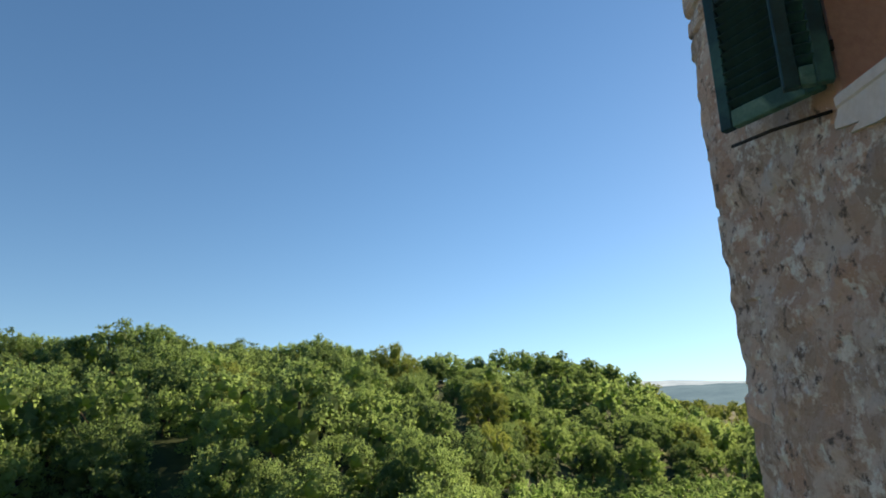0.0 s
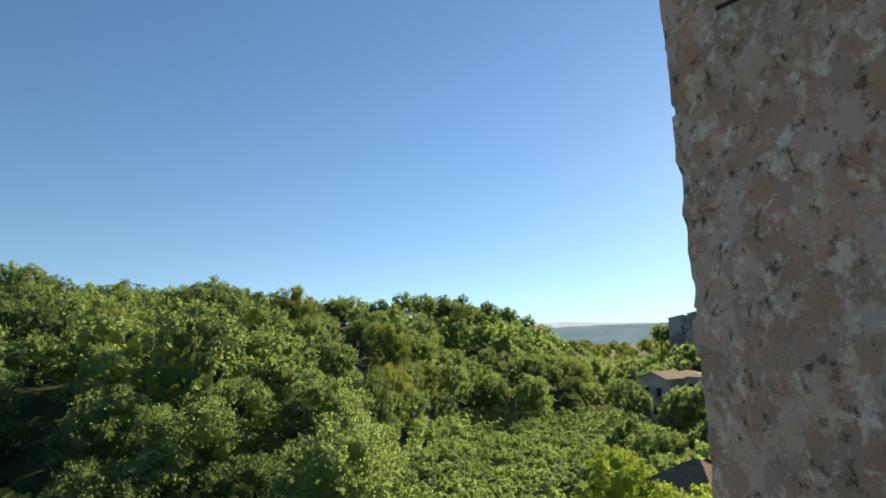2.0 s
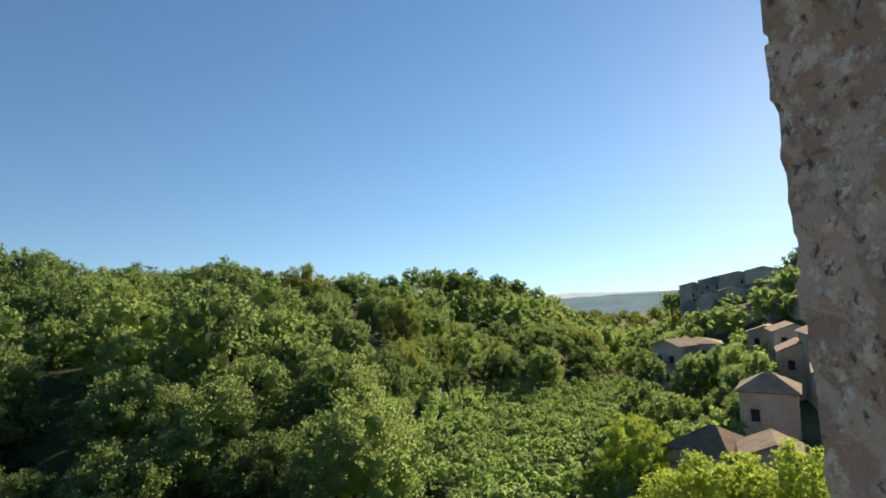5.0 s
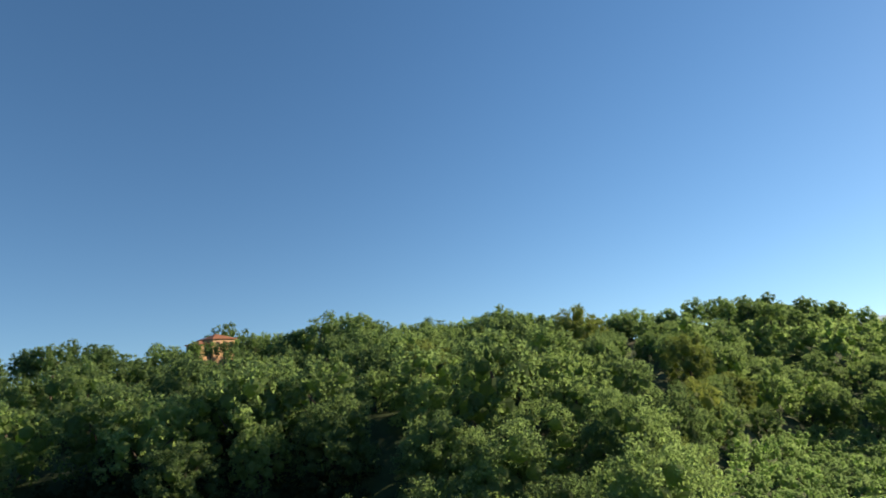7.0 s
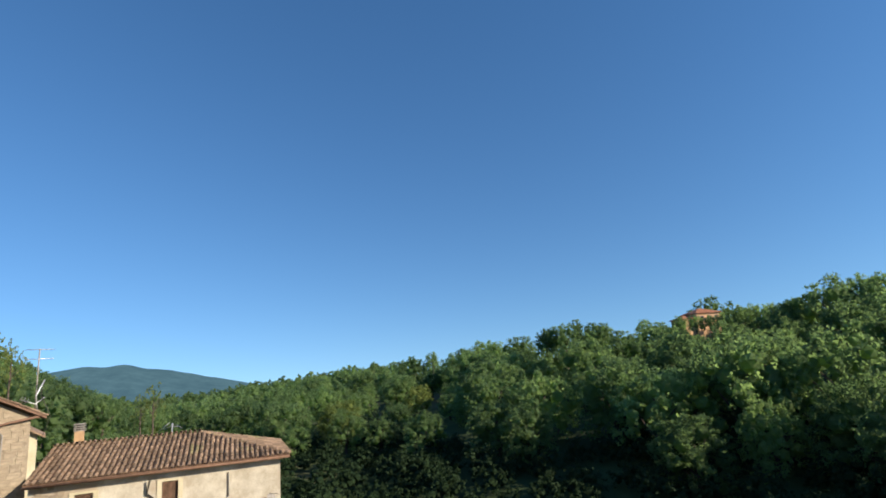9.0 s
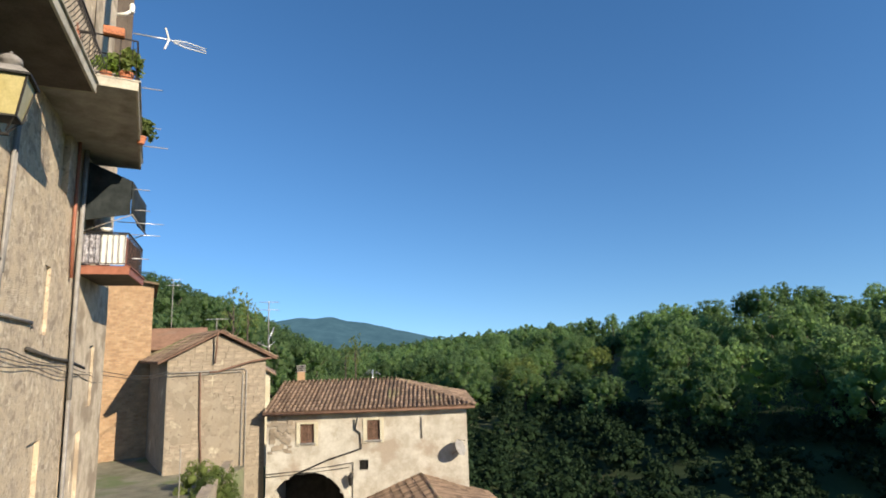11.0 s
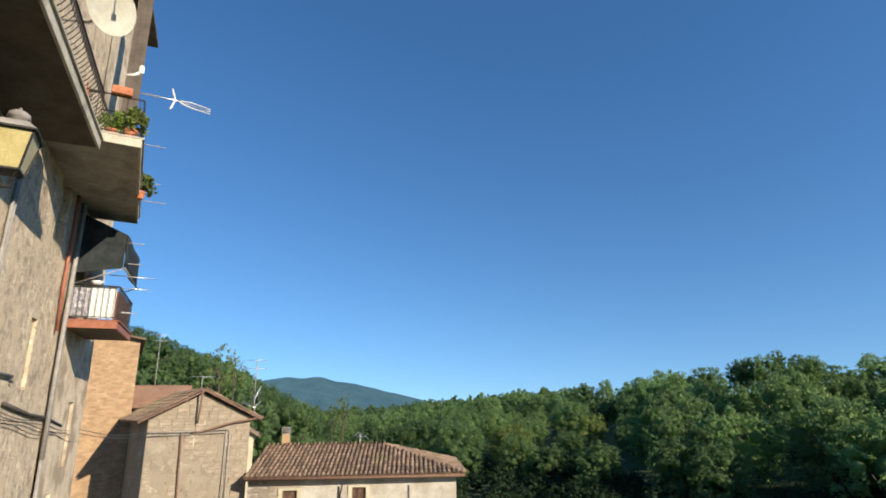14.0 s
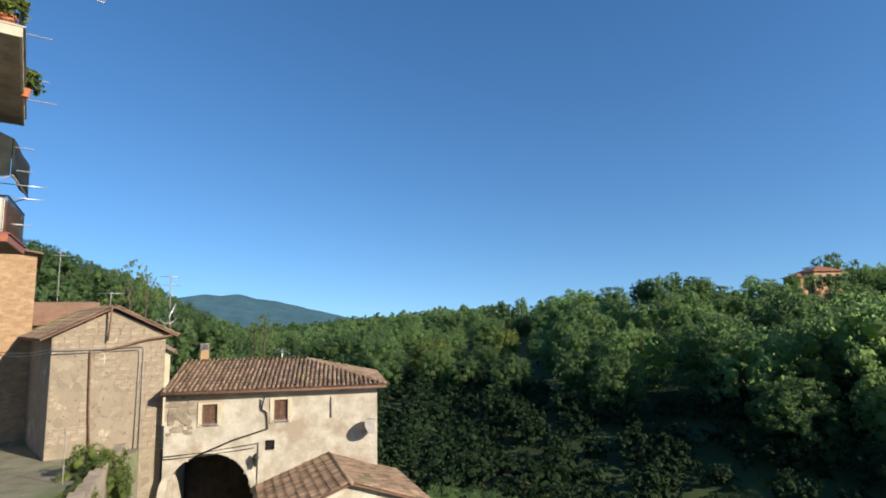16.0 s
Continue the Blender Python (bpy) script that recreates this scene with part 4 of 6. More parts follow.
def simple_house(label, yaw, d, turn, wide, deep, z0, ze, rise, mat, roof_mat=TILE, wins=(), name="village_house", hip=False, group="houses of the lower village"):
    """A village house: walls with a gable, two roof slopes, windows let into the face."""
    h = thing(name, label=label, category="house", group=group)
    m = Matrix.Translation(polar(yaw, d)) @ Matrix.Rotation(radians(turn), 4, "Z")
    w2 = wide / 2
    v = [(-w2, 0, z0), (w2, 0, z0), (w2, 0, ze), (w2 if hip else 0, 0, ze if hip else ze + rise), (-w2, 0, ze)]
    if hip:
        part("wall", boxes((-w2, 0, z0, w2, deep, ze), m=m), mat, h)
        o = 0.4
        c = [(-w2 - o, -o, ze), (w2 + o, -o, ze), (w2 + o, deep + o, ze), (-w2 - o, deep + o, ze)]
        k = min(w2, deep / 2) * 0.9
        a, b = (-w2 + k, deep / 2, ze + rise), (w2 - k, deep / 2, ze + rise)
        for q in ((c[0], c[1], b, a), (c[1], c[2], b), (c[2], c[3], a, b), (c[3], c[0], a)):
            bm = bmesh.new()
            slab_roof(bm, [m @ Vector(p) for p in q], 0.12)
            part("roof", bm, roof_mat, h)
    else:
        verts = [m @ Vector(p) for p in v] + [m @ Vector((x, deep, z)) for x, _, z in v]
        mesh_object("wall", verts, [(0, 1, 2, 3, 4), (9, 8, 7, 6, 5), (0, 4, 9, 5), (1, 6, 7, 2)], mat, h)
        for s in (-1, 1):
            bm = bmesh.new()
            slab_roof(bm, [m @ Vector(p) for p in ((s * (w2 + 0.45), -0.4, ze - 0.45 * rise / w2), (0, -0.4, ze + rise), (0, deep + 0.4, ze + rise), (s * (w2 + 0.45), deep + 0.4, ze - 0.45 * rise / w2))], 0.12)
            part("roof", bm, roof_mat, h)
    for x, z, ww, hh in wins:
        w = part("window", boxes((x - ww / 2, -0.02, z, x + ww / 2, 0.1, z + hh), m=m), INTERIOR_SHADE, h)
        part("frame", boxes((x - ww / 2 - 0.1, -0.05, z - 0.1, x - ww / 2, 0.0, z + hh + 0.1), (x + ww / 2, -0.05, z - 0.1, x + ww / 2 + 0.1, 0.0, z + hh + 0.1),
                            (x - ww / 2, -0.05, z - 0.1, x + ww / 2, 0.0, z), (x - ww / 2, -0.05, z + hh, x + ww / 2, 0.0, z + hh + 0.1), m=m), CONCRETE, w)
    return h, m


simple_house("dark stone house with white-painted lower storey among trees", -28.2, 108, -62, 5.2, 7, -26, -9.0, 1.0, HAZE_STONE, roof_mat=ROOF_OLD, wins=((-1.2, -12.0, 0.9, 1.3), (1.2, -12.0, 0.9, 1.3)))
simple_house("low white-plastered house front under the dark stone house", -28.0, 105, -40, 3.4, 3, -26, -12.4, 0.5, PLASTER_PALE, roof_mat=ROOF_OLD, wins=((-0.8, -14.8, 0.8, 1.2), (0.7, -14.8, 0.8, 1.2)))
simple_house("long house with a reddish tile roof among the gardens", -31.4, 112, -30, 6.6, 7, -24, -9.0, 0.9, HAZE_STONE, roof_mat=TILE, wins=((-2.0, -11.4, 0.8, 1.2), (0.2, -11.4, 0.8, 1.2), (2.2, -11.4, 0.8, 1.2)), hip=True)
simple_house("low house with a ridged tile roof below the terrace", -29.9, 55, -62, 5.6, 5.6, -22, -13.8, 1.9, HAZE_STONE, roof_mat=TILE, hip=True)
simple_house("tall grey house with a hipped tile roof", -36.0, 67, -40, 5.2, 7, -22, -10.3, 1.7, HAZE_STONE, roof_mat=ROOF_OLD, hip=True, wins=((-1.2, -13.2, 0.8, 1.2),))
simple_house("low shed roof beside the grey house", -36.1, 52, -34, 4.6, 5, -19, -12.9, 1.0, HAZE_STONE, roof_mat=ROOF_OLD)
simple_house("pale house high on the village street", -36.6, 122, -42, 6.0, 8, -22, -7.4, 1.1, HAZE_STONE, roof_mat=ROOF_OLD, wins=((-1.4, -9.9, 0.9, 1.3), (1.2, -9.9, 0.9, 1.3), (-1.4, -12.4, 0.9, 1.3)))
simple_house("tile-roofed house in the village row", -38.8, 112, -30, 6.0, 9, -22, -6.6, 1.2, HAZE_STONE, roof_mat=ROOF_OLD, wins=((-1.6, -9.0, 0.9, 1.3), (1.4, -9.0, 0.9, 1.3)))
simple_house("dark house stepping down the village row", -39.0, 92, -36, 5.0, 8, -22, -8.2, 1.2, HAZE_STONE, roof_mat=ROOF_OLD, wins=((-1.2, -10.8, 0.8, 1.3), (1.0, -10.8, 0.8, 1.3), (-1.2, -13.4, 0.8, 1.3)))
simple_house("tall house on the village street", -42.0, 86, -30, 6.5, 9, -22, -5.4, 1.5, HAZE_STONE, roof_mat=ROOF_OLD, wins=((-2, -8.5, 0.9, 1.4), (0.8, -8.5, 0.9, 1.4), (-2, -12, 0.9, 1.4)))
simple_house("dark street-side house near the wall", -42.8, 64, -40, 7, 8, -22, -7.6, 1.4, HAZE_STONE, roof_mat=ROOF_OLD, wins=((-2, -11, 0.9, 1.4), (1.5, -11, 0.9, 1.4)))
rt = random.Random(21)
for k, (yw, dd, top, wd) in enumerate(((-31.8, 250, 5.2, 11), (-33.6, 246, 7.0, 12), (-35.6, 242, 8.6, 13), (-37.6, 235, 9.8, 12), (-33.2, 228, 1.0, 10), (-35.3, 222, 2.5, 11),
                                       (-37.8, 214, 4.0, 12), (-39.6, 205, 5.0, 12), (-34.6, 205, -3.5, 9), (-37.0, 196, -2.5, 10), (-39.4, 182, -2.0, 10), (-41.4, 172, 0.0, 11))):
    simple_house("hazy stone house of the old town on the ridge", yw + 0.5, dd, yw + rt.uniform(-12, 12), wd, 10, top - 22, top - 1.4, 1.4, HAZE_STONE, roof_mat=ROOF_OLD,
                 wins=[(wd * rt.uniform(-0.4, 0.4), top - 4.5 - rt.uniform(0, 7), 0.7, 1.2) for x in range(4)], group="old town on the ridge")
simple_house("pale orange villa with red hipped roof on the hilltop", 42.0, 150, 78, 6.4, 6, 2, 9.2, 1.3, ORANGE_WALL, roof_mat=TILE_RED, wins=((-1.8, 7.4, 0.8, 1.1), (0.2, 7.4, 0.8, 1.1), (2.0, 7.4, 0.8, 1.1)), name="hilltop_villa", hip=True, group="houses on the hill")
simple_house("low red-roofed wing of the hilltop villa", 43.6, 148, 78, 4.0, 5, 2, 8.1, 0.9, ORANGE_WALL, roof_mat=TILE_RED, wins=((0.0, 6.5, 0.8, 1.0),), name="hilltop_villa", hip=True, group="houses on the hill")
simple_house("small orange house far across the fields", 87.0, 330, 85, 6, 6, -8, -1.0, 1.5, TERRACOTTA, roof_mat=TILE_RED, wins=((0, -3.4, 1, 1.4),), name="farm_house", group="houses on the hill")
simple_house("low tile-roofed farm house on the slope", 78.8, 290, 75, 9, 6, -4, 1.2, 1.4, PLASTER_PALE, roof_mat=TILE, wins=((-2, -0.4, 1, 1.3), (2, -0.4, 1, 1.3)), name="farm_house", group="houses on the hill")
simple_house("house with reddish tile roof behind the stone house", 100.4, 43, 190.4, 5.0, 4.2, -9, 0.3, 1.15, PLASTER_OLD, roof_mat=TILE_BROWN, name="row_house")
simple_house("pale yellow house glimpsed behind the stone house", 95.2, 47, 95, 1.6, 5, -9, -1.9, 0.5, PLASTER_YELLOW, roof_mat=TILE, name="row_house")


# ---------------------------------------------------------------- trees
def ball(n):
    """Triangles of a small round core."""
    bm = bmesh.new()
    bmesh.ops.create_icosphere(bm, subdivisions=n, radius=1.0)
    out = np.array([[tuple(v.co) for v in f.verts] for f in bm.faces])
    bm.free()
    return out


CORES = {1: ball(1), 2: ball(2)}


def crown_arrays(seed, clumps, leaves, size, flat=0.85, core=1, low=-0.55, knot=(0.30, 0.46), tufts=9):
    """Leaves of a crown of radius about 1 round the origin: billowing boughs with a dense dark heart, each of several tufts of leaves."""
    r = np.random.RandomState(seed)
    boughs, c, axis = [(0.0, 0.0, 0.0, 0.6)], [], []
    turn = r.uniform(0, 6.28)
    for k in range(clumps):
        z = low + (1.0 - low) * (k + r.uniform(0.1, 0.9)) / clumps
        a = turn + k * 2.39996 + r.uniform(-0.35, 0.35)
        q = math.sqrt(max(0.0, 1 - z * z)) if z > 0 else 1.0 + 0.25 * z
        big = r.uniform(*knot)
        rad = r.uniform(0.86, 1.08) - big
        mid = np.array((q * math.cos(a) * rad, q * math.sin(a) * rad, z * flat * rad * 1.15))
        boughs.append((*mid, big))
        out = mid / (np.linalg.norm(mid) + 1e-6)
        for j in range(tufts):
            d = r.normal(size=3) * 0.62 + out * 0.75 + (0, 0, 0.35)
            d /= np.linalg.norm(d)
            c.append((*(mid + d * big * r.uniform(0.7, 1.18)), big * r.uniform(0.2, 0.42)))
            axis.append(d)
    c, axis = np.array(c), np.array(axis)
    which = r.choice(len(c), leaves, p=c[:, 3] ** 2 / (c[:, 3] ** 2).sum())
    d = r.normal(size=(leaves, 3)) * 0.8 + axis[which] * 0.55 + (0, 0, 0.25)
    d /= np.linalg.norm(d, axis=1, keepdims=True)
    p = c[which, :3] + d * (1, 1, 0.8) * (c[which, 3] * r.uniform(0.0, 1.35, leaves))[:, None]
    deep = r.uniform(size=(leaves, 1)) < 0.12
    p = np.where(deep, p * r.uniform(0.72, 0.92, (leaves, 1)), p)
    s = (size * r.uniform(0.6, 1.35, leaves))[:, None] * np.where(deep, 1.7, 1.0)
    n = d * 0.75 + r.normal(size=(leaves, 3)) * 0.75 + (0, 0, 0.15)
    n /= np.linalg.norm(n, axis=1, keepdims=True)
    t = np.cross(n, r.normal(size=(leaves, 3)))
    t /= np.linalg.norm(t, axis=1, keepdims=True)
    b = np.cross(n, t)
    leaf = np.stack([p - t * s * 0.5 - b * s * 0.3, p + t * s * 0.5 - b * s * 0.3, p + b * s * 0.55], 1)
    if not core:
        return leaf.reshape(-1, 3)
    hearts = [CORES[core] * (0.5 * w, 0.5 * w, 0.46 * w) + (x, y, z) for x, y, z, w in boughs]
    return np.concatenate([leaf.reshape(-1, 3), np.concatenate(hearts).reshape(-1, 3)])


def leaf_mesh(name, verts, mat):
    me = bpy.data.meshes.new(name)
    n = len(verts) // 3
    me.vertices.add(3 * n)
    me.vertices.foreach_set("co", np.asarray(verts, np.float32).ravel())
    me.loops.add(3 * n)
    me.loops.foreach_set("vertex_index", np.arange(3 * n, dtype=np.int32))
    me.polygons.add(n)
    me.polygons.foreach_set("loop_start", np.arange(0, 3 * n, 3, dtype=np.int32))
    me.update()
    me.validate()
    me.materials.append(mat)
    return me


def trunk_mesh(seed):
    """A tapered trunk with limbs; the crown's middle is the origin, the foot at z = -1.7."""
    r = random.Random(seed)
    bm = bmesh.new()
    tube(bm, [(0, 0, -1.9), (0.03, 0.02, -1.2), (0.0, 0.05, -0.5), (0.05, 0.0, 0.35)], 0.085, 7, 0.03)
    for k in range(6):
        a, z = r.uniform(0, 6.28), r.uniform(-0.9, -0.1)
        u = r.uniform(0.45, 0.65)
        tube(bm, [(0, 0, z), (0.25 * math.cos(a), 0.25 * math.sin(a), z + 0.22), (u * math.cos(a), u * math.sin(a), z + r.uniform(0.4, 0.7))], 0.035, 5, 0.01)
    me = bpy.data.meshes.new("trunk")
    bm.to_mesh(me)
    bm.free()
    me.materials.append(BARK)
    return me


TRUNKS = [trunk_mesh(k) for k in range(3)]
NEAR_CROWNS = [leaf_mesh("crown", crown_arrays(k, 24 + k % 3 * 5, 14000, 0.038, 0.95, 2, -0.85, (0.26, 0.42), 11), LEAF_OAK) for k in range(7)]
MID_CROWNS = [leaf_mesh("crown", crown_arrays(20 + k, 18 + k % 3 * 4, 4300, 0.06, 0.95, 1, -0.8, (0.26, 0.42)), LEAF_OAK) for k in range(7)]
PALE_CROWNS = [leaf_mesh("crown", crown_arrays(40 + k, 26, 11000, 0.042, 0.95, 2, -0.9, (0.24, 0.36), 11), LEAF_PALE) for k in range(2)]
SCRUB = [crown_arrays(180 + k, 9, 950, 0.095, tufts=6) for k in range(3)]
FAR_ARRAYS = [crown_arrays(60 + k, 7, 420, 0.17, tufts=5) for k in range(4)]


def tree(x, y, z, r, h, crown, label, group, name="tree", spin=0.0):
    """A tree whose crown middle is at (x, y, z); r: crown radius, h: half height."""
    t = thing(name, pose(x, y, z, 0, 0, spin) @ Matrix.Diagonal((r, r, h, 1)), label, "tree", group)
    for nm, me in (("trunk", TRUNKS[int(spin) % 3]), ("crown", crown)):
        o = new(nm, me)
        o.parent = t
    return t


def scatter(seed, yaw0, yaw1, d0, d1, spacing, keep=lambda yaw, d: True):
    """Places spread unevenly over a stretch of land, none closer than the spacing."""
    r = random.Random(seed)
    cells, out = {}, []
    area = radians(yaw1 - yaw0) * (d1 * d1 - d0 * d0) / 2
    for _ in range(int(area / spacing ** 2 * 5)):
        yaw, d = r.uniform(yaw0, yaw1), math.sqrt(r.uniform(d0 * d0, d1 * d1))
        if not keep(yaw, d):
            continue
        p = polar(yaw, d)
        c = (int(p.x // spacing), int(p.y // spacing))
        if any((p - q).length < spacing for i in (-1, 0, 1) for j in (-1, 0, 1) for q in cells.get((c[0] + i, c[1] + j), ())):
            continue
        cells.setdefault(c, []).append(p)
        out.append((p.x, p.y, yaw, d))
    return sorted(out, key=lambda q: q[3])


def above_grove(x, y, yaw, d):
    """Whether the ground lies above the upper end of the hazel grove."""
    return math.degrees(math.atan2(land(x, y) + 1.0, d)) > np.interp(yaw, [-25, -12, -5, 3], [-8.0, -8.8, -9.6, -10.5])


def wooded(yaw, d):
    """Where the opposite slope carries trees: left of the grove's edge, up to the brow."""
    edge = np.interp(d, [40, 60, 78, 110, 140, 157, 166, 178, 260], [2, 1, 0, -2, -5, -11, -16, -25, -27])
    start = np.interp(yaw, [-12, 0, 7, 14, 30, 48, 60, 70, 80, 97], [44, 44, 46, 54, 60, 76, 88, 100, 120, 130])
    brow = np.interp(yaw, [-27, -10, 0, 10, 55, 70, 90], [300, 300, 215, 165, 165, 240, 300])
    p = polar(yaw, d)
    return (yaw > edge or (d > 95 and yaw > -25.5 and above_grove(p.x, p.y, yaw, d))) and start < d < brow


def build_wood():
    rnd = random.Random(3)
    places = scatter(8, -27, 97, 44, 300, 7.6, wooded)
    rest, things = [], 0
    for x, y, yaw, d in places:
        r = rnd.choice((rnd.uniform(3.2, 4.8), rnd.uniform(4.8, 7.0)))
        h = r * rnd.uniform(0.95, 1.2)
        if d < 105:
            r, h = r * 1.12, h * 1.05
        z = land(x, y) + h * rnd.uniform(0.7, 0.85)
        if -6 < yaw < 8 and d < 130:
            r, h = r * 0.82, h * 0.82
        if -5 < yaw < 6 and d > 150:
            r, h = r * 0.75, h * 0.6
            z = land(x, y) + h * 0.78
        if yaw > 66:
            r, h = r * 0.8, h * 0.72
            z = land(x, y) + h
        if things < 250:
            pale = rnd.random() < 0.05
            crown = rnd.choice(PALE_CROWNS) if pale else rnd.choice(NEAR_CROWNS if d < 76 else MID_CROWNS)
            tree(x, y, z, r, h, crown, "pale olive-green broadleaf tree on the valley slope" if pale else "dark green leafy tree on the wooded valley slope", "trees on the valley slope", spin=rnd.uniform(0, 360))
            things += 1
        else:
            a = rest_mid[rnd.randrange(3)]
            s = rnd.uniform(0, 6.28)
            q = a * (r, r, h)
            q = np.stack([q[:, 0] * math.cos(s) - q[:, 1] * math.sin(s) + x, q[:, 0] * math.sin(s) + q[:, 1] * math.cos(s) + y, q[:, 2] + z], 1)
            rest.append(q)
    if rest:
        tagged(new("woodland", leaf_mesh("woodland", np.concatenate(rest), LEAF_OAK)), "dense green woodland covering the upper slope", "woodland", kind="stuff")
    return len(places)


rest_mid = [crown_arrays(80 + k, 14, 950, 0.115, 0.95, 1, -0.7, (0.28, 0.44), 6) for k in range(3)]
build_wood()


def build_far_wood(name, seed, yaw0, yaw1, d0, d1, spacing, r0, r1, label, keep=lambda yaw, d: True, mat=None, arrays=None, lift=1.0):
    rnd = random.Random(seed)
    out = []
    for x, y, yaw, d in scatter(seed, yaw0, yaw1, d0, d1, spacing, keep):
        r = rnd.uniform(r0, r1)
        h = r * rnd.uniform(0.8, 1.1)
        s = rnd.uniform(0, 6.28)
        q = (arrays or FAR_ARRAYS)[rnd.randrange(3)] * (r, r, h)
        out.append(np.stack([q[:, 0] * math.cos(s) - q[:, 1] * math.sin(s) + x, q[:, 0] * math.sin(s) + q[:, 1] * math.cos(s) + y, q[:, 2] + land(x, y) + h * lift], 1))
    tagged(new(name, leaf_mesh(name, np.concatenate(out), mat or LEAF_OAK)), label, "woodland", kind="stuff")


def knoll_top(yaw):
    """How high the wooded hill behind the houses stands, in degrees."""
    return float(np.interp(yaw, [96, 98, 100, 102, 104, 106, 108, 110.5, 114, 118, 127], [-0.6, 0.0, 0.6, 1.6, 2.9, 3.9, 4.7, 5.7, 7.1, 7.6, 7.6]))


def under_knoll(yaw, d):
    p = polar(yaw, d)
    return land(p.x, p.y) + 7.5 < d * math.tan(radians(knoll_top(yaw)))


build_far_wood("woodland", 31, 98, 127, 62, 150, 5.0, 2.8, 4.4, "green wooded hill behind the village houses", keep=under_knoll, arrays=rest_mid)
for k in range(22):
    yw = 98.6 + k * 0.86
    dd, r = 84 + (k * 37) % 23, 2.6 + (k * 29) % 10 * 0.17
    p = polar(yw, dd)
    tree(p.x, p.y, dd * math.tan(radians(knoll_top(yw))) - r * 1.05, r, r * 1.15, MID_CROWNS[k % 7], "green tree along the top of the wooded hill", "trees on the wooded hill", spin=k * 77 % 360)
AIRY = leaf_mesh("crown", crown_arrays(51, 13, 900, 0.075, 1.0, 0, -0.7, (0.2, 0.34), 7), LEAF_PALE)
for yw, up, r, dd in ((106.2, 5.7, 2.3, 66), (104.9, 4.6, 1.5, 65), (94.6, 0.9, 1.5, 70), (95.6, 0.2, 1.3, 72)):
    p = polar(yw, dd)
    tree(p.x, p.y, dd * math.tan(radians(up)) - r * 1.3, r * 0.8, r * 1.4, AIRY, "thin-leaved pale tree with bare twigs showing", "trees on the wooded hill", spin=yw * 9 % 360)
build_far_wood("woodland", 32, 74, 107, 110, 600, 12, 2.8, 5.4, "scattered trees and hedges in the upper valley", keep=lambda yaw, d: d > 110 + max(0, 97 - yaw) * 4 and (d < 170 or noise.noise(polar(yaw, d) * 0.016) > -0.12))
# pale leaves here stand in for the haze over the far valley
build_far_wood("woodland", 33, -30, -18, 255, 700, 16, 4, 7, "trees and hedges along the far valley floor", keep=lambda yaw, d: noise.noise(polar(yaw, d) * 0.012) > -0.1, mat=LEAF_PALE, arrays=rest_mid)
build_far_wood("woodland", 34, -48, -27, 140, 320, 8.5, 3.5, 6.0, "trees on the slope below the old town", keep=lambda yaw, d: d > 150 + (yaw + 48) * 2, arrays=rest_mid)
build_far_wood("woodland", 35, -45, -24, 66, 140, 5.0, 2.2, 4.2, "garden trees and hedges between the village houses", keep=lambda yaw, d: yaw > -36 - (d - 70) * 0.02 and not (-35.0 < yaw < -27.0 and 84 < d < 122), lift=0.8, arrays=rest_mid)


# scrub covers the shaded slope; its leaf colour does the darkening
build_far_wood("scrub", 36, 30, 98, 34, 128, 3.8, 1.8, 3.4, "scrub on the lower slope, the slope's shade put into its leaf colour", keep=lambda yaw, d: (d > 46 or yaw < 74) and d < 88 + max(0, min(40, (yaw - 62) * 3)), mat=LEAF_SHADE, lift=0.55, arrays=SCRUB)
build_far_wood("scrub", 37, -6, 30, 34, 60, 3.6, 1.8, 3.2, "scrub on the lower slope, the slope's shade put into its leaf colour", mat=LEAF_SHADE, lift=0.55, arrays=SCRUB)


